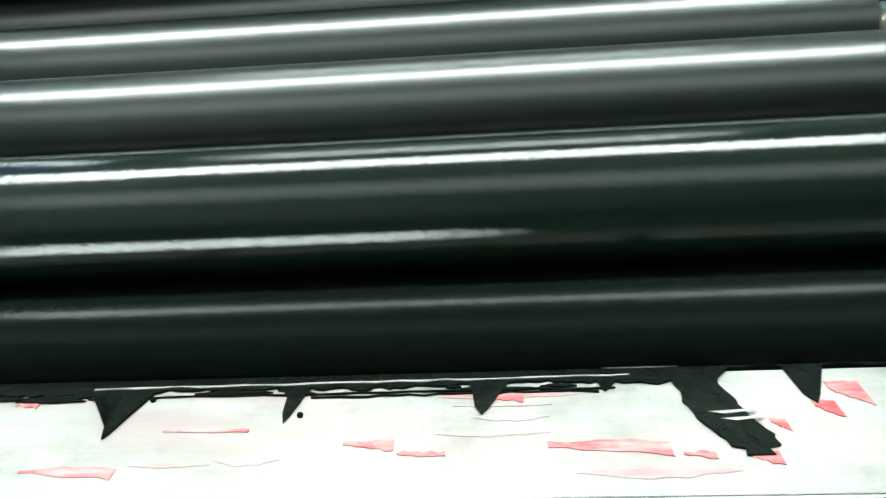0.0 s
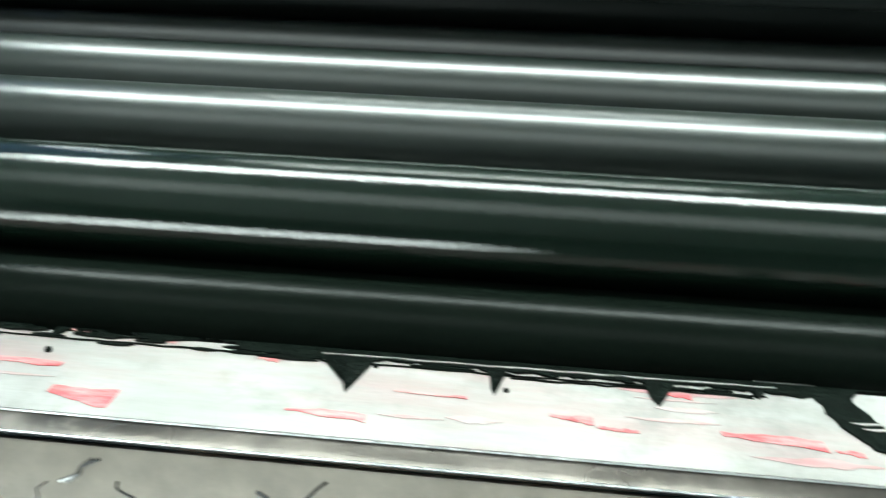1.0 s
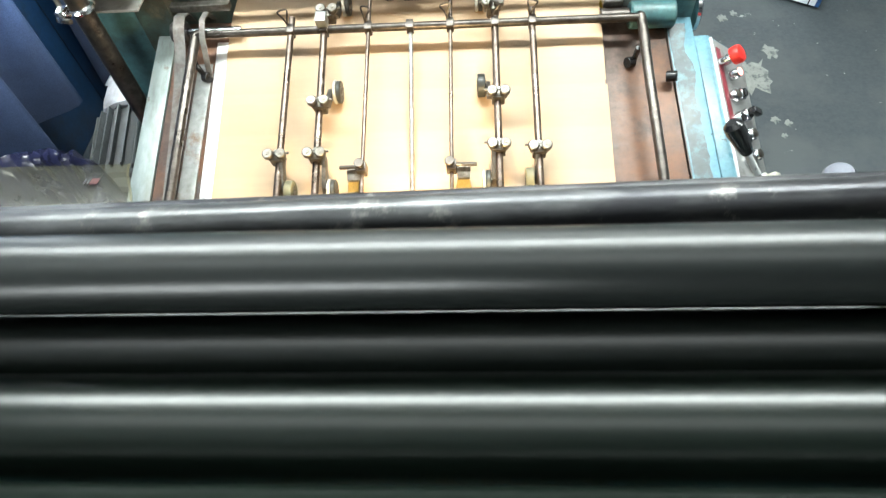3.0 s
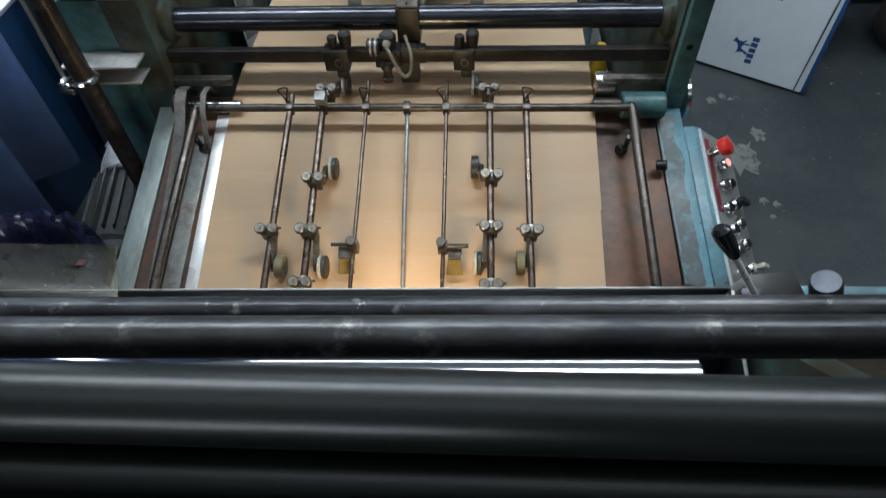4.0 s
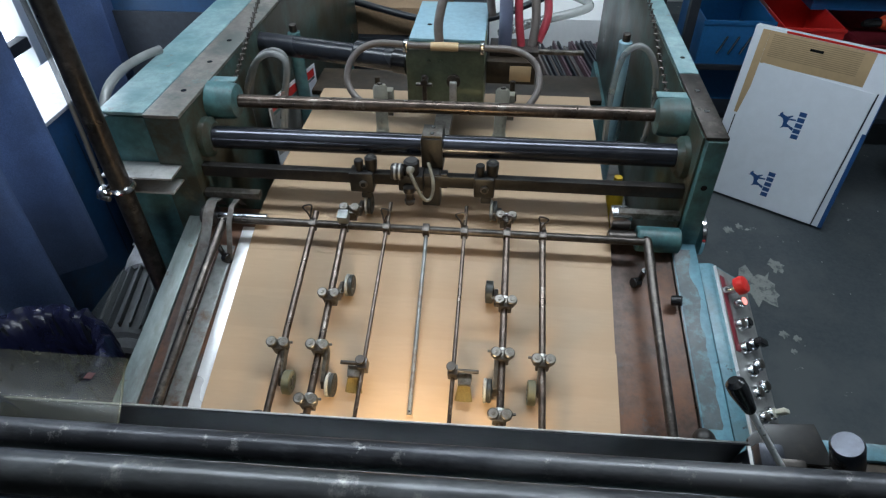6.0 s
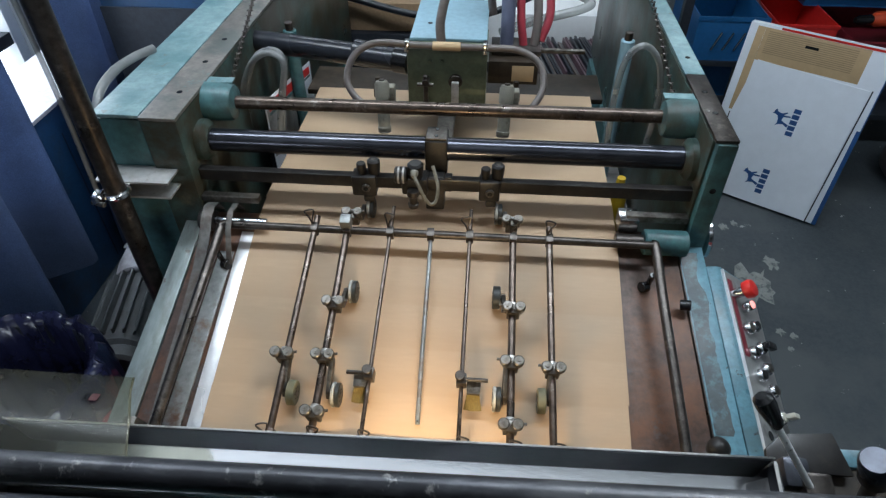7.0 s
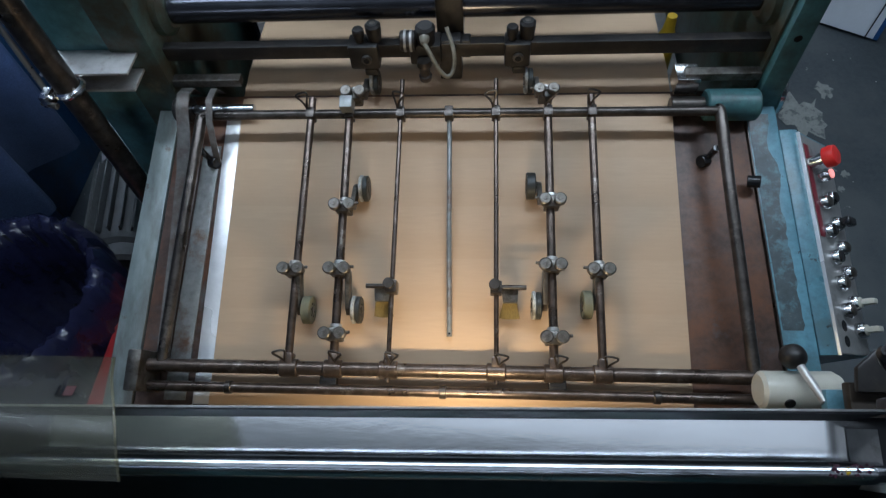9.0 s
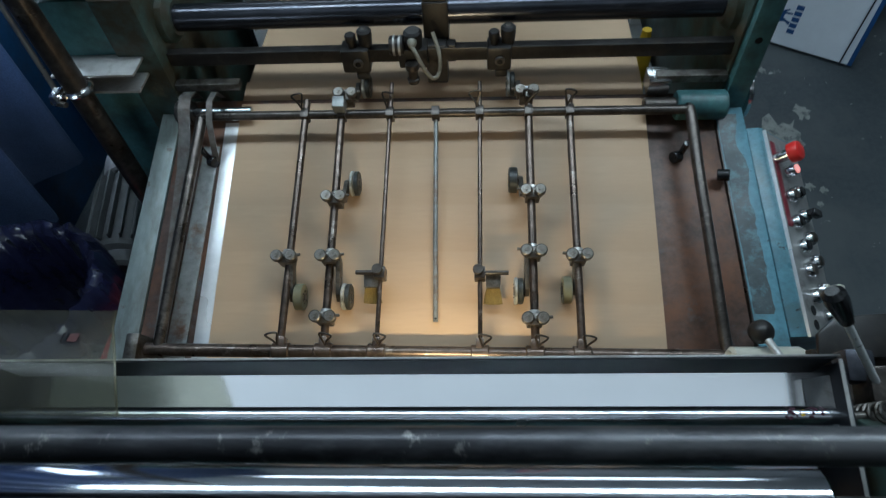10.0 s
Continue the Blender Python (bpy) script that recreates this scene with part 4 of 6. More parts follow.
def ink_duct():
    d = thing("ink_duct", (0, -0.345, 1.60), "ink fountain with a stained steel blade and pooled black ink", "ink fountain")
    a, b = Vector((0, -0.3310, 1.6360)), Vector((0, -0.3615, 1.6690))
    way, up = b - a, Vector((0, 0.0330, 0.0305)).normalized()
    part("blade", prism([(a.y, a.z), (b.y, b.z), (b.y - 0.004, b.z - 0.002), (a.y - 0.003, a.z - 0.0035)], -0.36, 0.36, "x"), STEELBLADE, d, "pale steel blade smeared with red ink")
    part("ledge", prism([(-0.3622, 1.6692), (-0.3684, 1.6748), (-0.3700, 1.6560), (-0.3640, 1.6560)], -0.36, 0.36, "x", None, 0.0005), DARK_STEEL, d, "dark steel ledge with bright edges")
    for y, z in ((-0.3622, 1.6696), (-0.3684, 1.6752)):
        part("bright_edge", bar((-0.36, y, z), (0.36, y, z), 0.00055, None, 6), BRIGHT, d)
    part("apron", prism([(-0.3704, 1.6735), (-0.425, 1.652), (-0.430, 1.52), (-0.422, 1.52), (-0.418, 1.638), (-0.3704, 1.656)], -0.37, 0.37, "x", None, 0.001), BEIGE, d, "beige painted front with dark scribbles")

    def on(x, v, lift=0.0006):
        return Vector((x, 0, 0)) + a + way * v + up * lift

    def smear(name, outline, material, label, lift=0.0006, foot=0.0001):
        bm = bmesh.new()
        lo, hi = [bm.verts.new(on(x, v, foot)) for x, v in outline], [bm.verts.new(on(x, v, lift)) for x, v in outline]
        bm.faces.new(hi), bm.faces.new(lo[::-1])
        for k in range(len(outline)):
            bm.faces.new((lo[k], lo[(k + 1) % len(outline)], hi[(k + 1) % len(outline)], hi[k]))
        bmesh.ops.triangulate(bm, faces=[f for f in bm.faces if len(f.verts) > 4])
        part(name, bm, material, d, label)

    # the ragged front of the ink that lies against the roller
    random.seed(21)
    teeth = {0.0560: (0.42, 0.010), 0.1080: (0.33, 0.007), 0.163: (0.29, 0.012), 0.254: (0.36, 0.013), -0.062: (0.18, 0.007), -0.118: (0.22, 0.009), 0.200: (0.10, 0.006)}
    edge, x = [], -0.355
    while x < 0.355:
        base = 0.085 + 0.012 * math.sin(x * 61) + random.uniform(-0.016, 0.016)
        if x < 0.012:
            base = -0.03 + 0.07 * noise.noise(Vector((x * 70, 3, 0))) + random.uniform(-0.03, 0.03)
        if x > 0.235:
            base = -0.02 + 0.05 * noise.noise(Vector((x * 90, 1, 0)))
        edge.append((x, base))
        for tx, (depth, wide) in teeth.items():
            if abs(x - tx) < 0.0011:
                edge.extend([(x + wide * 0.08, base + 0.02), (x + wide * 0.16, base + depth * 0.75), (x + wide * 0.32, base + depth), (x + wide * 0.48, base + depth * 0.8), (x + wide * 0.8, base + depth * 0.3), (x + wide, base)])
                x += wide
        x += 0.0020
    for i in range(0, len(edge) - 1, 12):
        run = edge[i:i + 13]
        smear("ink_pool", [(run[0][0], -0.35), *run, (run[-1][0], -0.35)], INKPOOL, "pooled wet black ink with a ragged edge", 0.0009)
    random.seed(52)
    wide = [(0.2205, 0.03, 0.2340), (0.2225, 0.14, 0.2355), (0.2240, 0.24, 0.2380), (0.2262, 0.34, 0.2402), (0.2288, 0.44, 0.2422), (0.2310, 0.54, 0.2448), (0.2338, 0.62, 0.2458), (0.2380, 0.69, 0.2440)]
    west, east = [], []
    for x0, v, x1 in wide:
        x0, x1 = x0 - 0.0085 * v, x1 - 0.0085 * v
        for dv in (0.0, 0.05):
            west.append((x0 + dv * 0.02 + random.uniform(-0.0012, 0.0008), v + dv))
            east.append((x1 + dv * 0.02 + random.uniform(-0.0006, 0.0008), v + dv))
    smear("ink_smear", west + east[::-1], INKPOOL, "thick black ink smear", 0.0008)
    for x0, x1, v in ((0.2275, 0.2405, 0.40), (0.230, 0.2415, 0.46)):
        smear("ink_gleam", [(x0, v), (x1, v - 0.02), (x1, v - 0.005), (x0 + 0.004, v + 0.02)], STEELBLADE, "pale scrape in the ink", 0.0011, 0.0009)
    # thin pale scrapes and dark threads along the ink's edge
    for x0, x1, v0, v1 in ((-0.02, 0.225, -0.10, -0.055), (0.045, 0.21, 0.045, 0.03), (-0.12, -0.04, -0.10, -0.09)):
        n = 24
        up_line = [(x0 + (x1 - x0) * k / n, v0 + (v1 - v0) * k / n + random.uniform(-0.006, 0.006)) for k in range(n + 1)]
        smear("ink_scrape", up_line + [(x, v + random.uniform(0.008, 0.022)) for x, v in up_line[::-1]], STEELBLADE, "thin pale scrape in the ink", 0.0012, 0.0009)
    for k in range(30):
        x0 = random.uniform(-0.20, 0.19)
        v0 = random.uniform(0.03, 0.15) if x0 < 0.02 else random.uniform(0.10, 0.15)
        n, w = random.uniform(0.004, 0.026), random.uniform(0.006, 0.028)
        smear("ink_thread", [(x0, v0), (x0 + n * 0.3, v0 - w), (x0 + n * 0.8, v0 - w * 0.6), (x0 + n, v0 + 0.004), (x0 + n * 0.6, v0 + w * 0.6), (x0 + n * 0.2, v0 + w * 0.4)], INKPOOL, "thread of black ink", 0.0008)
    for x0, x1, v in ((0.055, 0.205, 0.135), (-0.10, 0.03, 0.11), (0.115, 0.20, 0.165)):
        n = 20
        line = [(x0 + (x1 - x0) * k / n, v + random.uniform(-0.008, 0.008)) for k in range(n + 1)]
        smear("ink_thread", line + [(x, q + random.uniform(0.004, 0.014)) for x, q in line[::-1]], INKPOOL, "thread of black ink", 0.0007)
    for x0, x1, v0, v1 in ((-0.040, -0.0165, 0.72, 0.93), (0.0225, 0.0300, 0.155, 0.215), (0.041, 0.068, 0.74, 0.83), (0.128, 0.142, 0.56, 0.66), (0.143, 0.156, 0.66, 0.71), (0.183, 0.2145, 0.60, 0.72), (0.217, 0.225, 0.70, 0.76),
                           (0.2335, 0.2405, 0.71, 0.82), (0.264, 0.273, 0.13, 0.36), (0.257, 0.263, 0.30, 0.46), (0.243, 0.247, 0.44, 0.56), (-0.100, -0.045, 0.42, 0.50), (-0.17, -0.12, 0.5, 0.64), (0.168, 0.178, 0.20, 0.25), (0.29, 0.315, 0.0, 0.12), (0.075, 0.10, 0.44, 0.47),
                           (-0.022, -0.012, -0.02, 0.06), (-0.060, -0.048, -0.06, 0.02)):
        n = 7
        top = [(x0 + (x1 - x0) * k / n, v0 + random.uniform(-0.012, 0.018)) for k in range(n + 1)]
        bot = [(x0 + (x1 - x0) * k / n, v0 + (v1 - v0) * (0.35 + 0.65 * k / n) + random.uniform(-0.012, 0.012)) for k in range(n, -1, -1)]
        smear("ink_smear", top + bot, REDINK, "thin red ink smear", 0.0003)
    random.seed(77)
    for k in range(13):
        x0, v = random.uniform(-0.30, 0.28), random.uniform(0.16, 0.86)
        n, w, h = 9, random.uniform(0.012, 0.05), random.uniform(0.012, 0.05)
        top = [(x0 + w * q / n, v + h * math.sin(math.pi * q / n) * random.uniform(0.5, 1.2)) for q in range(n + 1)]
        bot = [(x0 + w * q / n, v - h * math.sin(math.pi * q / n) * random.uniform(0.3, 1.0) - 0.004) for q in range(n, -1, -1)]
        smear("ink_film", top + bot, PINKINK, "faint pink wiped ink", 0.0002)
    random.seed(63)
    for k in range(34):
        x0 = random.uniform(-0.24, 0.015) if k % 3 else random.uniform(0.02, 0.23)
        v0, n, w = random.uniform(-0.02, 0.10), random.uniform(0.003, 0.014), random.uniform(0.015, 0.05)
        m = 12
        smear("ink_blot", [(x0 + n * math.cos(q * math.tau / m) * random.uniform(0.6, 1.2), v0 + w * math.sin(q * math.tau / m) * random.uniform(0.5, 1.3)) for q in range(m)], INKPOOL, "small ragged ink blot", 0.0008)
    for x, v, r in ((0.0585, 0.42, 0.0012), (0.1135, 0.34, 0.0010), (0.066, 0.16, 0.0010), (-0.055, 0.30, 0.0014), (-0.08, 0.26, 0.0012)):
        bm = bmesh.new()
        bmesh.ops.create_icosphere(bm, subdivisions=2, radius=r, matrix=Matrix.Translation(on(x, v)) @ Matrix.Diagonal((1, 1, 0.6, 1)))
        part("ink_drop", bm, INKPOOL, d)
    random.seed(5)
    for k in range(46):
        x, y = random.uniform(-0.30, 0.20), random.uniform(-0.374, -0.40)
        p, q = random.uniform(-0.004, 0.004), random.uniform(-0.003, 0.003)
        pts = [(x + p * j + q * (j % 2), y - 0.0025 * j, 1.6735 + (y - 0.0025 * j + 0.3704) * 0.394) for j in range(4)]
        part("scribble", pipe(pts, random.uniform(0.0003, 0.0007), None, 5, 3), BLACKPLASTIC, d, "dark scribbled mark")


ink_duct()


def side_fittings():
    l = thing("hand_lever", (0.447, 0.065, 1.2), "steel hand lever with a black plastic grip", "lever")
    part("rod", bar((0.452, 0.055, 1.19), (0.392, 0.107, 1.262), 0.0036), CHIPPEDWHITE, l, "chipped white rod")
    part("grip", turned((0.396, 0.103, 1.258), (0.371, 0.124, 1.288), [(0, 0.0045), (0.003, 0.0065), (0.012, 0.0078), (0.030, 0.0102), (0.040, 0.0098), (0.0445, 0.0055)], None, 20), BLACKPLASTIC, l)
    part("pivot", box((0.440, 0.035, 1.165), (0.47, 0.075, 1.20), 0.004), DARK_STEEL, l)
    d = thing("ivory_drum", (0.438, 0.105, 0.96), "ivory plastic drum with a round black hole", "drum")
    part("body", turned((0.396, 0.105, 0.978), (0.492, 0.105, 0.978), [(0, 0.019), (0.004, 0.0235), (0.088, 0.0245), (0.096, 0.020)], None, 36), IVORY, d)
    part("hole", bar((0.425, 0.0895, 0.9955), (0.425, 0.0878, 0.9975), 0.0065), BLACKPLASTIC, d)
    part("ball_knob", turned((0.434, 0.145, 0.982), (0.434, 0.145, 1.013), [(0, 0.007), (0.003, 0.0115), (0.010, 0.0153), (0.020, 0.0153), (0.027, 0.0107), (0.031, 0.004)], None, 24), BLACKCAST, d, "black ball knob")
    part("link_rod", bar((0.436, 0.141, 1.0), (0.450, 0.090, 1.028), 0.0048), GALV, d)
    part("link_plate", box((0.448, 0.070, 1.02), (0.520, 0.105, 1.035), 0.003), BLUE_WORN, d)
    g = thing("side_guard", (0.60, 0.05, 1.03), "oily brown side plate with a teal lip", "machine guard")
    part("plate", box((0.455, -0.10, 1.055), (0.95, 0.112, 1.070), 0.003), OILBROWN, g)
    part("cast_arm", prism([(0.456, 0.100), (0.459, 0.127), (0.482, 0.147), (0.545, 0.152), (0.560, 0.100)], 1.0765, 1.085, "z", None, 0.003), BLACKCAST, g, "oily black cast arm")
    part("lip", box((0.535, 0.113, 1.040), (0.95, 0.135, 1.076), 0.003), BLUE_WORN, g)
    k = thing("clamp_post", (0.57, 0.08, 1.07), "black steel stud with a broad round head", "post")
    part("stem", bar((0.496, 0.0695, 1.231), (0.571, 0.0755, 1.068), 0.008), DARK_STEEL, k)
    part("head", turned((0.4955, 0.0655, 1.228), (0.480, 0.0765, 1.264), [(0, 0.013), (0.004, 0.0158), (0.036, 0.0158), (0.0398, 0.0138)], None, 28), BLACKBAR, k)
    s = thing("coil_spring", (0.435, 0.03, 1.16), "dark steel coil spring", "spring")
    part("coil", pipe([(0.435 + 0.009 * math.cos(a * 0.8), 0.03 + 0.009 * math.sin(a * 0.8), 1.16 + a * 0.0012) for a in range(62)], 0.0018, None, 6, 2), STEEL, s)
    c = thing("clamp_block", (0.43, 0.095, 1.2), "black cast clamp beside the tray", "clamp")
    part("body", box((0.424, 0.060, 1.165), (0.452, 0.092, 1.195), 0.006), BLACKBAR, c)
    f = thing("plastic_film", (-0.4, 0.06, 1.23), "clear yellowed plastic film taped over the tray's end", "plastic film")
    line = [(0.108, 1.262, -0.2665), (0.088, 1.279, -0.2555), (0.060, 1.293, -0.2400), (0.035, 1.299, -0.2310), (0.010, 1.302, -0.2225)]

    def strip_of_film(name, left, right, lift, material, label=""):
        """A thin curved strip over the tray's end; left and right give its edges along the fall."""
        bm = bmesh.new()
        rows = [[bm.verts.new((x, y, z + lift + dz)) for x in (left(e), right(e)) for dz in (0.0, 0.0005)] for y, z, e in line]
        for (a, b, c, d), (p, q, r, t) in zip(rows, rows[1:]):
            for quad in ((b, d, t, q), (a, p, r, c), (a, b, q, p), (c, r, t, d)):
                bm.faces.new(quad)
        for a, b, c, d in (rows[0], rows[-1]):
            bm.faces.new((a, c, d, b))
        part(name, bm, material, f, label, None, 80)

    strip_of_film("sheet", lambda e: -0.60, lambda e: e, 0.0, FILM)
    strip_of_film("tape", lambda e: e - 0.0022, lambda e: e - 0.0003, 0.0008, TAPE, "strip of yellowed tape")
    for x0, x1, material, label in ((-0.2985, -0.2965, BLACKPLASTIC, "black print"), (-0.2945, -0.2925, BLACKPLASTIC, "black print"), (-0.2915, -0.2830, PRINTRED, "dull red print")):
        part("print_bar", prism([(0.082, 1.2842), (0.074, 1.2884), (0.074, 1.2890), (0.082, 1.2848)], x0, x1, "x"), material, f, label)


side_fittings()
area("table_lamp_light", BASE @ Vector((0.02, 0.030, 1.098)), BASE @ Vector((0.005, 0.15, 0.90)), 0.14, 0.015, 2.3, (1.0, 0.72, 0.38))
lamp = thing("table_lamp", (0.03, 0.03, 1.10), "small warm lamp under the drip tray", "lamp")
part("housing", box((-0.10, 0.005, 1.101), (0.16, 0.05, 1.112), 0.003), BLACKBAR, lamp)


# ---- the feeder ----
def feeder_frames():
    l = thing("feeder_casting", (-0.56, 0.6, 0.0), "teal cast feeder side frame with a paler top", "machine casting", "feeder side frames", press=False)
    part("casing", box((-0.655, 0.262, 0.62), (-0.556, 1.75, 1.083), 0.022), TEAL, l)
    part("casing_top", box((-0.652, 0.262, 1.0835), (-0.556, 1.75, 1.092), 0.004), TEAL_TOP, l, "pale chipped top cover")
    part("inner_plate", box((-0.554, 0.255, 0.60), (-0.482, 1.75, 1.0835), 0.004), TEAL_OILY, l)
    part("inner_top", box((-0.554, 0.255, 1.084), (-0.482, 1.75, 1.0915), 0.002), BARETOP, l, "bare worn top edge")
    part("foot", box((-0.64, 0.30, 0.0), (-0.50, 1.70, 0.62), 0.01), TEAL, l)
    for y in (0.36, 0.50, 0.62, 0.80):
        part("bolt_hole", bar((-0.515, y, 1.0917), (-0.515, y, 1.0922), 0.006), BLACKPLASTIC, l)
    bm = box((-0.655, 0.205, 0.974), (-0.508, 0.262, 0.979), 0.001)
    box((-0.655, 0.205, 0.940), (-0.512, 0.262, 0.945), 0.001, bm)
    box((-0.655, 0.256, 0.9455), (-0.508, 0.2615, 0.9735), 0.001, bm)
    part("bracket", bm, GALV, l, "pale galvanised steel channel bracket")
    r = thing("feeder_casting", (0.526, 0.6, 0.0), "teal cast feeder side frame with a bare top edge", "machine casting", "feeder side frames", press=False)
    part("plate", box((0.510, 0.252, 0.60), (0.547, 1.75, 1.084), 0.004), TEAL, r)
    part("inner_face", box((0.5045, 0.268, 0.60), (0.5095, 1.75, 1.083), 0.002), TEAL_OILY, r, "inner face brown with oil")
    part("plate_top", box((0.506, 0.256, 1.0845), (0.547, 0.52, 1.0915), 0.002), DARK_STEEL, r, "bare dark top edge")
    part("plate_top", box((0.506, 0.521, 1.0845), (0.547, 1.75, 1.0915), 0.002), TEAL_TOP, r, "pale chipped top edge")
    part("foot", box((0.49, 0.30, 0.0), (0.56, 1.70, 0.60), 0.01), TEAL, r)
    for y in (0.355, 0.440, 0.60):
        part("bolt_hole", bar((0.527, y, 1.0917), (0.527, y, 1.0922), 0.0055), BLACKPLASTIC, r)
    part("bolt_hole", bar((0.527, 0.2525, 0.985), (0.527, 0.2512, 0.985), 0.006), BLACKPLASTIC, r)
    part("wheel_shaft", bar((0.547, 0.339, 0.807), (0.575, 0.339, 0.807), 0.012), DARK_STEEL, r)
    part("hand_wheel", turned((0.566, 0.339, 0.807), (0.584, 0.339, 0.807), [(0, 0.030), (0.003, 0.046), (0.007, 0.050), (0.014, 0.050), (0.018, 0.044)], None, 36), BRIGHT, r, "bright steel hand wheel")


feeder_frames()


def feeder_bars():
    b = thing("feeder_tubing", (0, 0.38, 1.0), "steel cross tubes between the feeder frames", "machine tubing", press=False)
    part("upper_tube", bar((-0.45, 0.400, 1.052), (0.45, 0.400, 1.056), 0.0135), ROD, b, "brown oxidised tube")
    part("main_tube", bar((-0.482, 0.335, 1.000), (0.505, 0.335, 1.003), 0.0235, None, 32), BLUEDTUBE, b, "thick blued steel tube")
    part("flat_bar", box((-0.482, 0.282, 0.936), (0.505, 0.300, 0.962), 0.002), BLACKCAST, b, "oily dark flat bar")
    part("rear_tube", bar((-0.482, 0.42, 0.962), (0.505, 0.42, 0.968), 0.008), DARK_STEEL, b)
    for x, w in ((-0.482, 1), (0.505, -1)):
        part("bearing", turned((x, 0.400, 1.052), (x + w * 0.062, 0.400, 1.052), [(0, 0.040), (0.05, 0.038), (0.058, 0.034), (0.062, 0.022)], None, 28), TEAL, b, "teal cast bearing")
        part("bearing_flange", turned((x, 0.335, 1.0), (x + w * 0.022, 0.335, 1.0), [(0, 0.042), (0.012, 0.042), (0.022, 0.030)], None, 28), TEAL_OILY, b)
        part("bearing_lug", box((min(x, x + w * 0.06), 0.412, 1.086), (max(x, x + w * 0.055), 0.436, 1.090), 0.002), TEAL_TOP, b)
        part("cross_slide", box((min(x, x + w * 0.12), 0.262, 0.895), (max(x, x + w * 0.12), 0.280, 0.910), 0.002), STEEL, b)
        part("lower_boss", bar((x, 0.235, 0.868), (x + w * (0.085 if x > 0 else 0.030), 0.235, 0.868), 0.026 if x > 0 else 0.022), TEAL if x > 0 else BLACKCAST, b)
        part("lower_shaft", bar((x + w * (0.085 if x > 0 else 0.030), 0.235, 0.868), (x + w * 0.14, 0.235, 0.868), 0.014 if x > 0 else 0.009), DARK_STEEL if x > 0 else POLISHED, b)
    part("centre_clamp", box((-0.020, 0.308, 0.955), (0.024, 0.362, 1.032), 0.003), BLACKCAST, b)
    part("clamp_cap", box((-0.018, 0.312, 1.0325), (0.022, 0.358, 1.0375), 0.001), STEEL, b, "bare steel cap with two screws")
    for y in (0.322, 0.347):
        part("screw_head", bar((0.002, y, 1.0376), (0.002, y, 1.0395), 0.004, None, 10), BLACKPLASTIC, b)
    part("hanging_arm", box((-0.018, 0.285, 0.885), (0.020, 0.318, 0.965), 0.004), BLACKCAST, b)
    part("arm_ear", box((0.0205, 0.284, 0.932), (0.036, 0.304, 0.966), 0.003), BLACKCAST, b)
    part("arm_plate", box((-0.006, 0.36, 0.99), (0.030, 0.50, 1.005), 0.002), STEEL, b)
    part("bright_lug", box((0.372, 0.255, 0.872), (0.41, 0.295, 0.905), 0.002), BRIGHT, b, "bright steel lug")


feeder_bars()


def bar_clamp(x, wide):
    c = thing("bar_clamp", (x, 0.288, 0.93), "black cast clamp with screws on the feeder's flat bar", "clamp", "clamps on the feeder bar", press=False)
    part("body", box((x - wide, 0.270, 0.922), (x + 0.020, 0.306, 0.968), 0.005), BLACKCAST, c)
    part("screw", turned((x - 0.010, 0.286, 0.966), (x - 0.010, 0.286, 0.992), [(0, 0.007), (0.012, 0.007), (0.0122, 0.0095), (0.024, 0.0095), (0.026, 0.008)], None, 14), BLACKCAST, c)
    part("screw", turned((x + 0.014, 0.292, 0.966), (x + 0.014, 0.292, 0.998), [(0, 0.011), (0.020, 0.013), (0.028, 0.013), (0.032, 0.009)], None, 18), BLACKCAST, c)
    part("screw_slot", bar((x + 0.014, 0.292, 0.998), (x + 0.014, 0.292, 0.9986), 0.0045, None, 12), STEEL, c)
    nut = part("nut", bar((x, 0.264, 0.945), (x, 0.2705, 0.945), 0.0085, None, 18), STEEL, c)
    part("nut_hole", bar((x, 0.2632, 0.945), (x, 0.2640, 0.945), 0.0050, None, 12), BLACKPLASTIC, nut)
    part("lower_lug", box((x - 0.008, 0.270, 0.908), (x + 0.014, 0.290, 0.9225), 0.004), BLACKCAST, c)


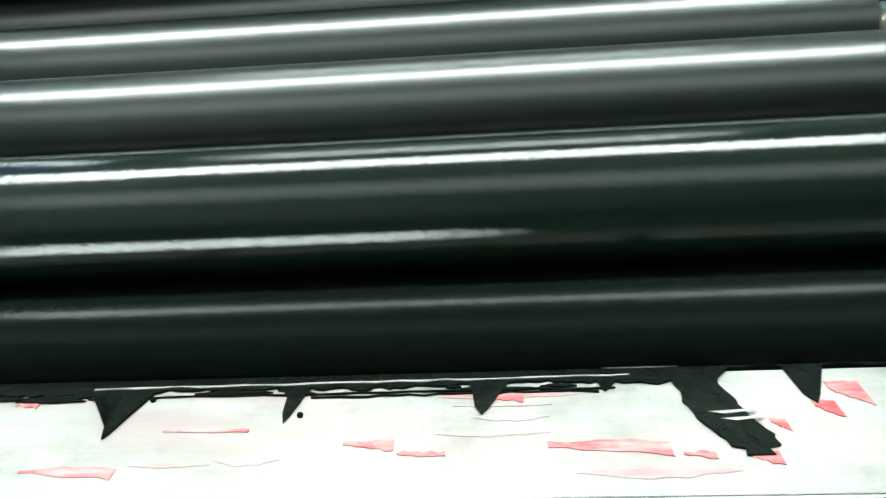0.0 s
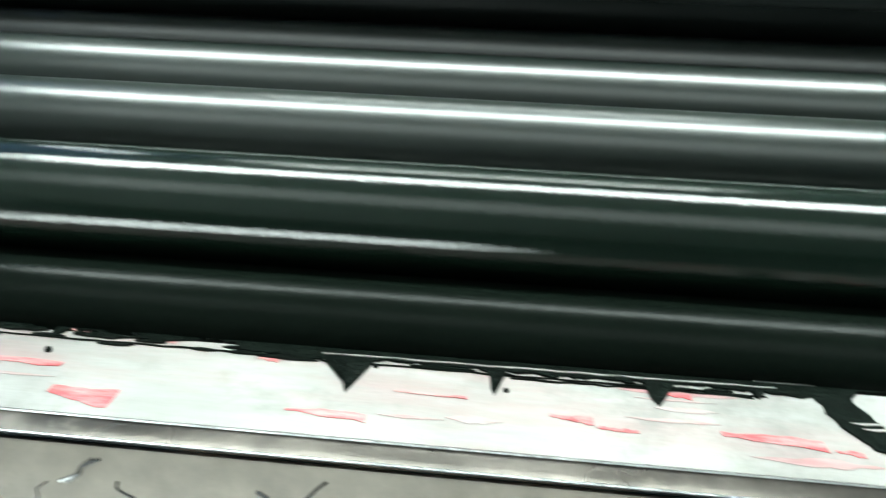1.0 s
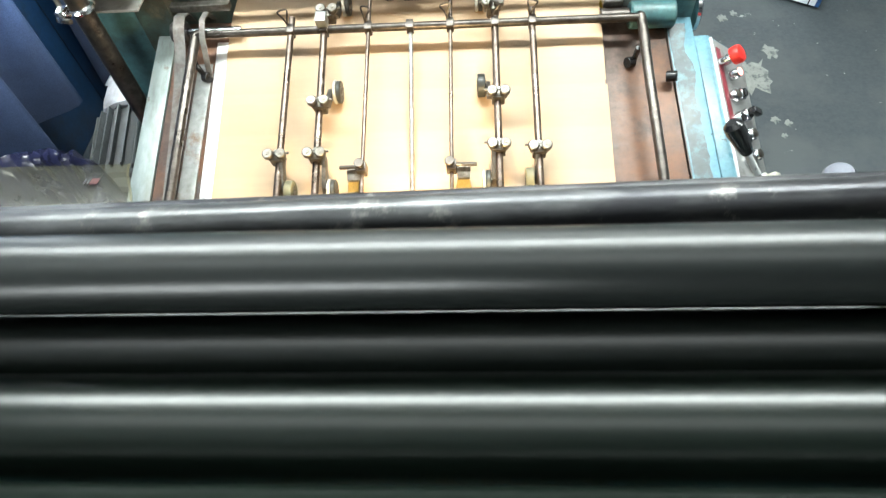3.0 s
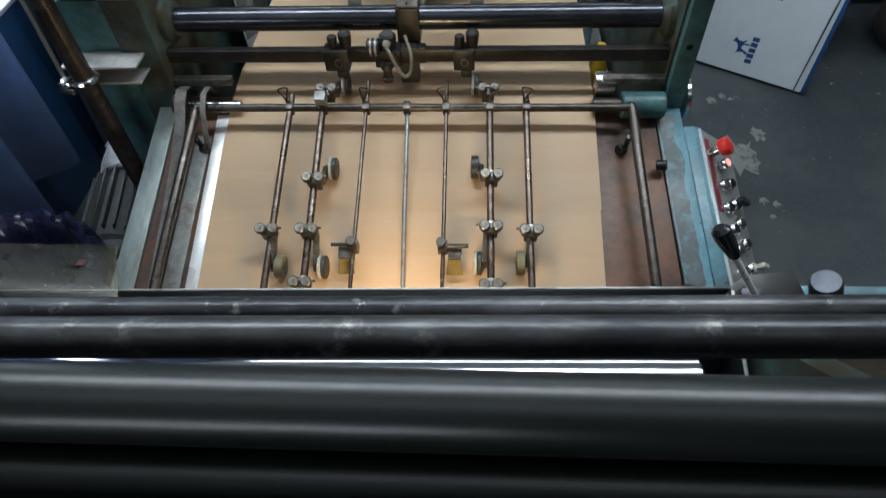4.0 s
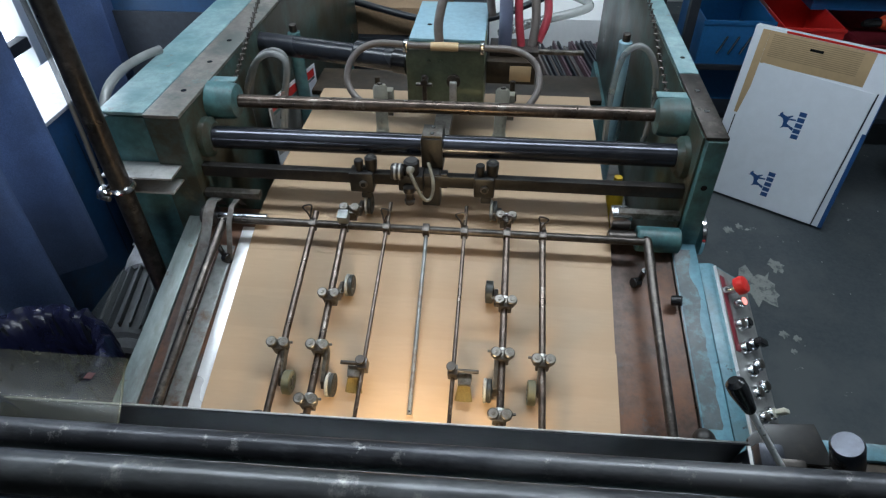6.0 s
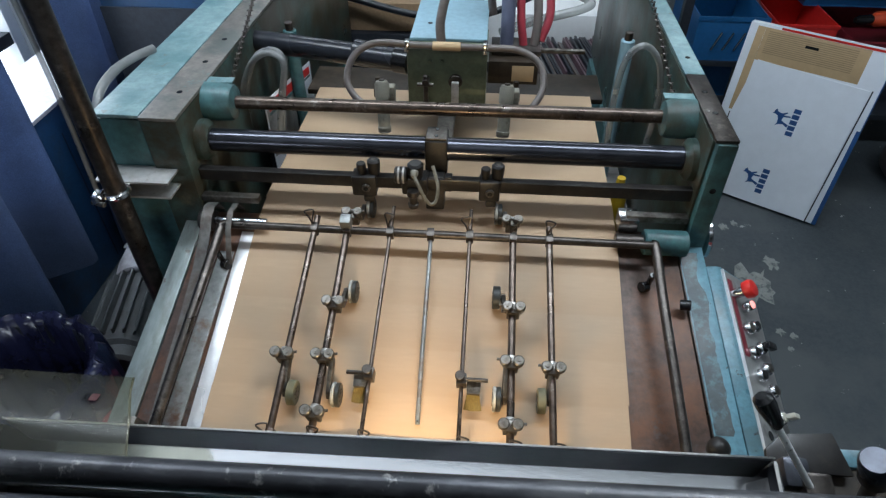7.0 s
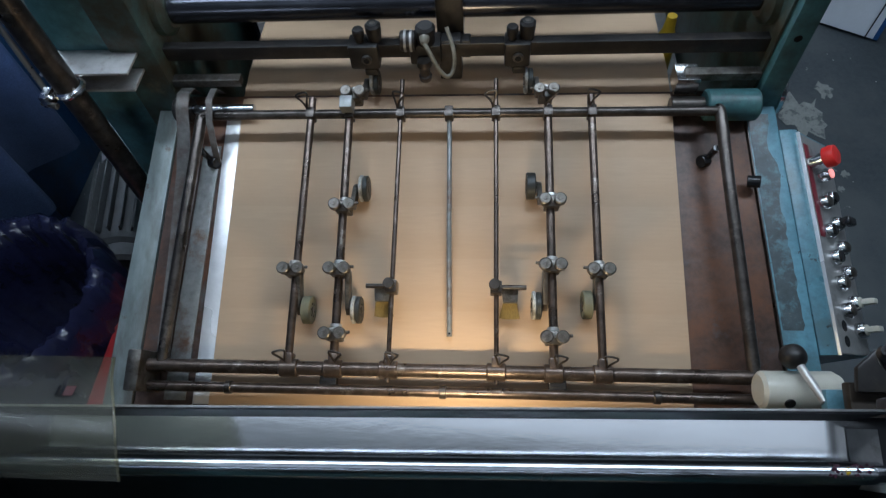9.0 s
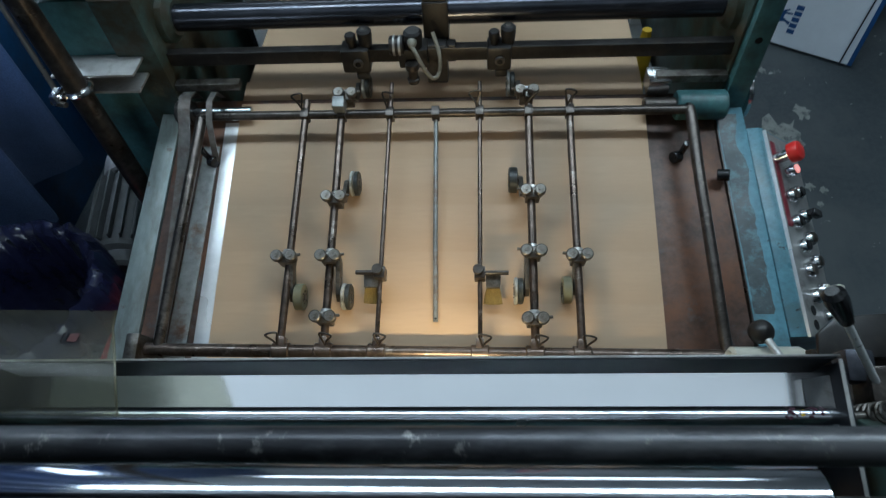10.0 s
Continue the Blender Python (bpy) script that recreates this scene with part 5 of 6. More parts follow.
def feeder_valve():
    """The small black valve with a thin hose between the clamps."""
    v = thing("air_valve", (-0.036, 0.285, 0.93), "small black air valve with a thin beige hose", "air valve", press=False)
    part("body", box((-0.064, 0.270, 0.930), (-0.012, 0.308, 0.968), 0.005), BLACKCAST, v)
    part("cylinder", turned((-0.036, 0.282, 0.966), (-0.036, 0.282, 1.000), [(0, 0.014), (0.022, 0.016), (0.030, 0.016), (0.034, 0.012)], None, 20), BLACKCAST, v)
    part("bushing", turned((-0.036, 0.266, 0.990), (-0.036, 0.255, 0.985), [(0, 0.0080), (0.006, 0.0080), (0.010, 0.0062), (0.012, 0.005)], None, 18), GREYBEIGE, v, "pale hose bushing")
    part("side_drum", bar((-0.078, 0.282, 0.970), (-0.052, 0.282, 0.970), 0.0165, None, 22), BLACKCAST, v)
    for z in (-0.0715, -0.0620):
        part("ring", bar((z, 0.282, 0.970), (z + 0.0042, 0.282, 0.970), 0.0175, None, 22), GALV, v, "bright steel ring")
    part("spool", turned((-0.040, 0.262, 0.948), (-0.040, 0.262, 0.908), [(0, 0.0115), (0.010, 0.0125), (0.016, 0.0085), (0.030, 0.0085), (0.032, 0.011), (0.040, 0.010)], None, 20), DARK_STEEL, v)
    part("hose", pipe([(-0.036, 0.256, 0.986), (-0.026, 0.244, 0.972), (-0.014, 0.238, 0.948), (-0.002, 0.240, 0.932), (0.008, 0.250, 0.938), (0.009, 0.262, 0.965), (-0.002, 0.282, 0.995)], 0.0034), GREYBEIGE, v, "thin beige air hose")


feeder_valve()
bar_clamp(-0.135, 0.030)
bar_clamp(0.112, 0.022)


def suction_head():
    h = thing("suction_head", (0.003, 0.65, 0.93), "olive and pale blue suction head box with air hoses", "suction head", press=False)
    part("front_box", box((-0.086, 0.575, 0.945), (0.092, 0.70, 1.103), 0.003), OLIVE, h, "olive painted valve box")
    part("top_box", box((-0.084, 0.615, 1.1035), (0.090, 0.86, 1.112), 0.003), BOX_BLUE, h, "pale blue sheet metal cover")
    part("rear_box", box((-0.082, 0.70, 0.98), (0.088, 0.858, 1.103), 0.003), BOX_BLUE, h)
    part("hole", bar((-0.045, 0.70, 1.1121), (-0.045, 0.70, 1.1125), 0.006), BLACKPLASTIC, h)
    part("dial", bar((0.023, 0.575, 1.032), (0.023, 0.565, 1.032), 0.016), OILBROWN, h)
    part("dial_arm", box((0.015, 0.552, 0.965), (0.031, 0.562, 1.036), 0.002), GALV, h, "bare steel lever")
    part("valve", bar((-0.043, 0.575, 1.035), (-0.043, 0.548, 1.035), 0.008), DARK_STEEL, h)
    part("valve_bar", bar((-0.062, 0.556, 1.028), (-0.025, 0.556, 1.028), 0.0045), STEEL, h)
    part("valve_stem", bar((-0.043, 0.556, 1.05), (-0.043, 0.556, 0.965), 0.0055), DARK_STEEL, h)
    for x in (-0.035, -0.008):
        part("stud", bar((x, 0.575, 1.075), (x, 0.569, 1.075), 0.0055), OLIVE, h)
    part("side_box", box((0.095, 0.63, 1.0), (0.21, 0.70, 1.055), 0.003), OILBROWN, h, "oily brown manifold")
    part("manifold", box((0.10, 0.66, 1.056), (0.215, 0.74, 1.068), 0.002), DARK_STEEL, h)
    part("label", box((0.150, 0.6285, 1.008), (0.200, 0.6298, 1.046), 0.0003), CARTONLABEL, h, "yellowed paper label")
    part("rear_rod", bar((0.20, 0.86, 0.985), (0.345, 0.86, 0.985), 0.007), STEEL, h)
    part("duct", pipe([(-0.086, 0.635, 1.045), (-0.18, 0.657, 1.045), (-0.30, 0.685, 1.045), (-0.40, 0.708, 1.045), (-0.49, 0.728, 1.045)], 0.026, None, 20), HOSE_BLACK, h, "thick black air duct")
    part("duct_cuff", bar((-0.085, 0.634, 1.045), (-0.125, 0.645, 1.046), 0.030, None, 24), BLACKPLASTIC, h)
    part("duct_cuff", bar((-0.195, 0.663, 1.049), (-0.225, 0.671, 1.051), 0.029, None, 24), HOSE_BLACK, h)
    part("loop_hose", pipe([(0.01, 0.572, 1.112), (-0.07, 0.570, 1.114), (-0.15, 0.560, 1.120), (-0.195, 0.54, 1.10), (-0.21, 0.51, 1.06), (-0.19, 0.485, 1.03), (-0.150, 0.465, 1.012)], 0.0075), HOSE, h, "grey rubber air hose")
    part("loop_hose", pipe([(0.01, 0.572, 1.112), (0.09, 0.570, 1.112), (0.16, 0.562, 1.112), (0.205, 0.545, 1.09), (0.215, 0.51, 1.055), (0.195, 0.48, 1.025), (0.165, 0.465, 1.01)], 0.0075), HOSE, h, "grey rubber air hose")
    part("hose_tee", bar((-0.028, 0.572, 1.112), (0.034, 0.572, 1.112), 0.0098), CARTONLABEL, h, "tape-wrapped hose joint")
    for x in (-0.084, 0.087):
        part("hose_clip", box((x - 0.005, 0.560, 1.100), (x + 0.005, 0.582, 1.124), 0.002), BRIGHT, h)
    part("air_hose", pipe([(-0.010, 0.585, 1.112), (-0.012, 0.60, 1.16), (0.006, 0.64, 1.22), (0.045, 0.72, 1.235), (0.085, 0.80, 1.18), (0.10, 0.80, 1.10)], 0.0105), HOSE, h, "grey rubber air hose")
    part("air_hose", pipe([(0.135, 0.70, 1.065), (0.135, 0.71, 1.14), (0.130, 0.76, 1.26), (0.13, 0.86, 1.36)], 0.0165), HOSE_BLUE, h, "slate blue air hose")
    part("air_hose", pipe([(0.175, 0.70, 1.065), (0.165, 0.72, 1.13), (0.160, 0.78, 1.24), (0.165, 0.90, 1.34)], 0.010), HOSE_RED, h, "red air hose")
    part("air_hose", pipe([(0.20, 0.70, 1.065), (0.205, 0.73, 1.13), (0.19, 0.80, 1.24), (0.15, 0.92, 1.34)], 0.0105), HOSE, h, "brown-grey air hose")
    part("air_hose", pipe([(0.215, 0.72, 1.068), (0.235, 0.76, 1.13), (0.215, 0.84, 1.24), (0.19, 0.95, 1.32)], 0.010), HOSE_RED, h, "red air hose")
    part("air_hose", pipe([(0.12, 0.76, 1.07), (0.20, 0.80, 1.085), (0.31, 0.84, 1.10), (0.345, 0.88, 1.105), (0.30, 0.92, 1.115), (0.20, 0.93, 1.13)], 0.011), CLEARHOSE, h, "clear plastic hose")
    for x, w in ((-0.128, -1), (0.138, 1)):
        s = part("sucker", turned((x - w * 0.004, 0.445, 0.955), (x, 0.470, 1.060), [(0, 0.0125), (0.003, 0.0145), (0.010, 0.0145), (0.011, 0.0132), (0.070, 0.0132), (0.0715, 0.0155), (0.102, 0.0155), (0.108, 0.012)], None, 22), GREYBEIGE, h, "dirty pale suction cylinder", (x, 0.47, 0.985))
        part("lip_ring", ring((x - w * 0.004, 0.444, 0.955), (0, 0.23, 1), 0.0125, 0.0022, None, 22, 6), STEEL, s, "bare steel ring", (x, 0.47, 0.985))
        part("side_block", box((x + 0.010, 0.470, 0.985), (x + 0.026, 0.492, 1.045), 0.003), GREYBEIGE, s, "", (x, 0.47, 0.985))
        part("top_screw", bar((x, 0.470, 1.060), (x, 0.471, 1.0635), 0.006), DARK_STEEL, s, "", (x, 0.47, 0.985))
        part("spring_post", turned((x + w * 0.020, 0.535, 0.985), (x + w * 0.020, 0.540, 1.052), [(0, 0.007), (0.020, 0.007), (0.021, 0.0105), (0.040, 0.0105), (0.041, 0.006), (0.066, 0.006)], None, 14), OILBROWN, h, "oily brown spring post")
        MOVES.append((s, "sucker", 0.0))


suction_head()


def feeder_extras():
    for x, y in ((0.480, 0.95), (-0.455, 0.80)):
        bm = bmesh.new()
        n = 46
        for k in range(n):
            u = k / (n - 1)
            c = Vector((x - 0.03 * u if x < 0 else x + 0.0 * u, 0.47 + (y - 0.40) * u, 1.06 + 0.12 * u))
            ring(c, (1, 0, 0) if k % 2 else (0, 0.3, 1), 0.0055, 0.0017, bm, 8, 5)
        solo("lifting_chain", bm, DARK_STEEL, (x, y, 1.0), "oily dark steel link chain on the feeder", "chain", "feeder chains", press=False)
    for x, paint, label in ((-0.419, TEAL, "dark teal upright post of the feeder"), (0.437, BOX_BLUE, "pale blue upright post of the feeder")):
        p = thing("guide_post", (x, 0.80, 0.0), label, "post", "feeder posts", press=False)
        part("tube", bar((x, 0.80, 0.0), (x, 0.80, 1.045), 0.017), paint, p)
        part("cap", bar((x, 0.80, 1.045), (x, 0.80, 1.065), 0.010), DARK_STEEL, p)
    for sx in (-1, 1):
        for k in range(2 if sx < 0 else 1):
            o = 0.018 * k
            if sx > 0:
                pts = [(0.482, 0.60, 0.86), (0.488, 0.60, 0.98), (0.470, 0.60, 1.075), (0.432, 0.60, 1.115), (0.398, 0.60, 1.085), (0.388, 0.60, 0.99), (0.392, 0.60, 0.86)]
            else:
                pts = [(-0.490 - o * 0.3, 0.59 - o, 0.86), (-0.482 - o * 0.3, 0.59 - o, 0.96), (-0.445, 0.585 - o, 1.055), (-0.398, 0.58 - o, 1.088), (-0.368 + o * 0.3, 0.575 - o, 1.065), (-0.385, 0.57 - o, 0.97), (-0.402, 0.56 - o, 0.86)]
            solo("clear_hose", pipe(pts, 0.0072), CLEARHOSE, (sx * 0.4, 0.57, 0.88), "bent clear plastic air hose", "hose", "clear hoses", press=False)
    solo("air_hose", pipe([(-0.640, 0.530, 1.104), (-0.662, 0.480, 1.105), (-0.676, 0.410, 1.102), (-0.674, 0.335, 1.085), (-0.672, 0.285, 1.02), (-0.680, 0.268, 0.92)], 0.0095), CLEARHOSE, (-0.6, 0.5, 0.98), "cut grey clear hose lying over the frame", "hose", press=False)
    p = thing("paper_pile", (0, 0.55, 0.3), "stack of brown kraft sheets on the feeder", "paper pile", press=False)
    bm = bmesh.new()
    random.seed(12)
    z = 0.32
    while z < 0.8575:
        t = 0.010 if z < 0.82 else 0.0016
        o = random.uniform(-0.002, 0.002)
        box((-0.3695 + o, 0.305 + o, z), (0.3695 + o, 0.825 + o, min(z + t, 0.8595)), 0, bm)
        z += t + 0.0004
    part("sheets", bm, KRAFT, p)
    part("pile_board", box((-0.42, 0.29, 0.29), (0.42, 0.98, 0.32), 0.003), KRAFT_DARK, p, "dark pile board")
    b = thing("rear_stop_board", (0, 0.92, 0.3), "dark brown board behind the paper pile", "board", press=False)
    part("panel", box((-0.41, 0.84, 0.845), (0.41, 0.99, 0.86), 0.003), OILBROWN, b)
    part("support", box((-0.38, 0.86, 0.32), (0.38, 0.97, 0.845), 0.003), SHELF, b)


feeder_extras()


# ---- around the press ----
def prism_on(m, outline, lo, hi):
    """A thin plate with the given outline on the plane of m."""
    bm = prism(outline, lo, hi, "z")
    bm.transform(m)
    return bm


def leaning_carton():
    lean, u = radians(10), Vector((-0.847, 0.531, 0)).normalized()
    n = Vector((0.531, 0.847, 0)).normalized()
    up = Vector((0, 0, math.cos(lean))) + n * math.sin(lean)
    back = u.cross(up)
    m = Matrix((u, up, back)).transposed().to_4x4()
    m.translation = (1.496, 1.432, 0.012)
    c = thing("carton", (1.3, 1.6, 0.0), "flat white carton with blue print leaning upright on the floor", "carton", press=False)
    s = 1 if back.dot(n) < 0 else -1
    def sheet(lo, hi, d0, d1, bevel=0.0006):
        a, b = sorted((d0 * s, d1 * s))
        return box((lo[0], lo[1], a), (hi[0], hi[1], b), bevel, None, m)
    part("body", sheet((0.0, 0.0), (0.517, 0.722), -0.05, 0.0, 0.003), CARD, c)
    part("edge_band", sheet((-0.004, 0.0), (0.0, 0.70), -0.05, -0.002), BLUEINK, c, "blue printed side")
    part("edge_band", sheet((-0.002, 0.0), (0.012, 0.42), 0.0006, 0.0012), BLUEINK, c, "blue printed edge")
    part("inner_flap", prism_on(m, [(0.046, 0.004), (0.474, 0.004), (0.474, 0.36), (0.444, 0.588), (0.100, 0.575), (0.026, 0.572)], 0.0012 * s, 0.0040 * s), CARD, c, "white inner flap")
    part("label", sheet((0.080, 0.585), (0.457, 0.712), 0.0006, 0.0011), CARTONLABEL, c, "brown paper label with faint grey lines")
    part("label", sheet((0.4575, 0.37), (0.486, 0.712), 0.0006, 0.0011), CARTONLABEL, c)
    for k in range(12):
        v = 0.616 + k * 0.0074
        part("label_line", sheet((0.118, v), (0.440, v + 0.0034), 0.0012, 0.0015, 0), CARTONGREY, c)
    part("print_bar", sheet((0.250, 0.668), (0.298, 0.679), 0.0016, 0.0020, 0), BLACKPLASTIC, c)
    part("flap_edge", sheet((0.475, 0.004), (0.479, 0.360), 0.0006, 0.0042, 0), SHELF, c, "dark flap gap")
    part("flap_edge", prism_on(m, [(0.036, 0.0), (0.041, 0.0), (0.024, 0.575), (0.019, 0.575)], 0.0006 * s, 0.0042 * s), SHELF, c, "dark flap gap")
    part("top_trim", sheet((0.0, 0.714), (0.40, 0.722), 0.0006, 0.0016, 0), RED, c, "red top edge")
    dog = [(-0.020, -0.020), (-0.0135, -0.008), (-0.016, 0.003), (-0.0215, 0.011), (-0.0135, 0.0075), (-0.002, 0.0085), (0.006, 0.0125), (0.0095, 0.020), (0.0090, 0.027), (0.0125, 0.0235), (0.017, 0.0235), (0.0235, 0.0185), (0.0170, 0.0150), (0.0140, 0.0040),
           (0.0205, -0.009), (0.0175, -0.010), (0.0105, -0.002), (0.0120, -0.020), (0.0080, -0.020), (0.0055, -0.003), (-0.004, -0.001), (-0.0085, -0.010), (-0.0120, -0.021)]
    for cx, cy in ((0.277, 0.388), (0.298, 0.115)):
        part("emblem", prism_on(m, [(cx + 1.5 * h, cy + 1.5 * f) for f, h in dog], 0.0041 * s, 0.0046 * s), BLUEINK, c, "blue printed animal emblem")
        for k in range(5):
            v = cy - 0.060 + k * 0.0235
            part("print_bar", sheet((cx - 0.060, v), (cx - 0.033, v + 0.018), 0.0041, 0.0046, 0), BLUEINK, c)


leaning_carton()


def steel_pole():
    p = thing("steel_pole", (-0.604, 0.185, 0.0), "dark upright steel pole with a bright clamp", "pole", press=False)
    part("tube", bar((-0.604, 0.185, 0.0), (-0.604, 0.185, 2.3), 0.0195), DARK_STEEL, p)
    bm = ring((-0.604, 0.185, 0.968), (0, 0, 1), 0.0215, 0.006, None, 24, 8)
    box((-0.635, 0.150, 0.958), (-0.620, 0.175, 0.980), 0.002, bm)
    part("clamp", bm, BRIGHT, p, "bright hose clamp")
    part("clamp_screw", bar((-0.640, 0.158, 0.962), (-0.612, 0.150, 0.962), 0.005), STEEL, p)
    part("cable", pipe([(-0.63, 0.18, 2.2), (-0.632, 0.172, 1.6), (-0.628, 0.176, 1.2), (-0.63, 0.17, 0.98)], 0.0045), CLEARHOSE, p, "pale cable along the pole")


steel_pole()


def curtain(y0, y1, x, z0, z1, folds, name_label, seed):
    random.seed(seed)
    n = folds * 10
    bm = bmesh.new()
    rows = []
    for j in range(14):
        v = j / 13
        z = z1 + (z0 - z1) * v
        row = []
        for k in range(n + 1):
            u = k / n
            a = 0.030 + 0.035 * v
            row.append(bm.verts.new((x + a * math.sin(u * folds * math.tau + 0.6 * v + seed) + 0.02 * math.sin(u * 7 + v * 3), y0 + (y1 - y0) * (u + 0.012 * math.sin(v * 4 + u * 9)), z)))
        rows.append(row)
    for r0, r1 in zip(rows, rows[1:]):
        for k in range(n):
            bm.faces.new((r0[k], r0[k + 1], r1[k + 1], r1[k]))
    bmesh.ops.solidify(bm, geom=bm.faces[:], thickness=0.003)
    solo("curtain", bm, CURTAIN, (x, (y0 + y1) / 2, z1), name_label, "curtain", "curtains at the window", press=False, angle=80)


curtain(0.93, 2.5, -1.25, 0.02, 2.4, 6, "denim blue cloth curtain hanging in folds", 1)
curtain(-0.6, 0.68, -1.15, 0.37, 2.4, 6, "denim blue cloth curtain hanging in folds", 3)


def window_cabinet():
    c = thing("low_cabinet", (-1.4, 0.95, 0.0), "blue steel cabinet under the window", "cabinet", press=False)
    part("body", box((-1.60, 0.25, 0.0), (-1.34, 1.70, 0.67), 0.006), NAVYSTEEL, c)
    part("trim", box((-1.61, 0.24, 0.671), (-1.33, 1.71, 0.685), 0.003), CLOTH, c, "pale top trim")
    for y in (0.60, 1.0, 1.35):
        part("door_gap", box((-1.3395, y, 0.03), (-1.3385, y + 0.005, 0.58), 0), SHELF, c)


window_cabinet()


def motor():
    m = thing("electric_motor", (-0.86, 0.42, 0.0), "grey finned electric motor beside the feeder", "motor", press=False)
    part("body", bar((-0.90, 0.56, 0.37), (-0.84, 0.28, 0.37), 0.085, None, 32), MOTORGREY, m)
    for k in range(22):
        a = k * math.tau / 22
        bm = box((-0.0025, -0.115, 0.082), (0.0025, 0.115, 0.102), 0.0008, None, Matrix.Translation((-0.87, 0.42, 0.37)) @ Matrix.Rotation(radians(12), 4, "Z") @ Matrix.Rotation(a, 4, "Y"))
        part("fin", bm, MOTORGREY, m)
    part("end_bell", bar((-0.838, 0.285, 0.37), (-0.826, 0.235, 0.37), 0.078, None, 32), MOTORGREY, m)
    part("mount", box((-0.98, 0.31, 0.0), (-0.76, 0.60, 0.29), 0.01), SHELF, m)
    m.location += Vector((0.012, -0.05, 0.0))
    part("fan_cowl", turned((-0.885, 0.548, 0.390), (-0.925, 0.735, 0.430), [(0, 0.078), (0.006, 0.086), (0.05, 0.086), (0.13, 0.072), (0.16, 0.060), (0.164, 0.045)], None, 36), COWL, m, "pale grey fan cowl")
    solo("motor_stand", box((-1.0, 0.62, 0.0), (-0.78, 0.78, 0.42), 0.01), SHELF, (-0.9, 0.7, 0.0), "dark steel stand behind the motor", "stand", press=False)


motor()


def waste_bin():
    b = thing("waste_bin", (-0.95, 0.06, 0.0), "waste bin lined with a shiny navy plastic bag", "waste bin", press=False)
    c, R = Vector((-0.935, 0.035, 0)), 0.175
    part("tub", turned((c.x, c.y, 0.0), (c.x, c.y, 0.54), [(0, 0.13), (0.01, 0.14), (0.53, R), (0.54, R), (0.541, R - 0.006), (0.03, 0.130)], None, 40), SHELF, b)
    bm = bmesh.new()
    random.seed(8)
    seg, rings = 120, []
    prof = [(0.012, 0.22), (0.06, 0.19), (0.105, 0.20), (0.128, 0.25), (0.138, 0.31), (0.146, 0.37), (0.152, 0.43), (0.160, 0.49), (0.168, 0.55), (0.188, 0.565), (0.203, 0.545), (0.208, 0.48), (0.206, 0.40), (0.210, 0.33)]
    for j, (r, z) in enumerate(prof):
        ringv = []
        for k in range(seg):
            a = k * math.tau / seg
            q = Vector((math.cos(a) * 4, math.sin(a) * 4, j * 0.35))
            f = 1 + 0.07 * noise.noise(q * 1.6) + 0.06 * noise.noise(q * 4) + 0.03 * noise.noise(q * 9)
            ringv.append(bm.verts.new((c.x + r * f * math.cos(a), c.y + r * f * math.sin(a), z + 0.012 * noise.noise(q * 2.2))))
        rings.append(ringv)
    for r0, r1 in zip(rings, rings[1:]):
        for k in range(seg):
            bm.faces.new((r0[k], r0[(k + 1) % seg], r1[(k + 1) % seg], r1[k]))
    bm.faces.new(rings[0][::-1])
    part("bag", bm, BAG, b, "shiny navy bin bag folded over the rim", None, 80)
    solo("red_crate", box((-0.735, -0.20, 0.0), (-0.60, 0.17, 0.46), 0.01), CRATERED, (-0.7, 0.03, 0.0), "dull red crate beside the bin", "crate", press=False)


waste_bin()


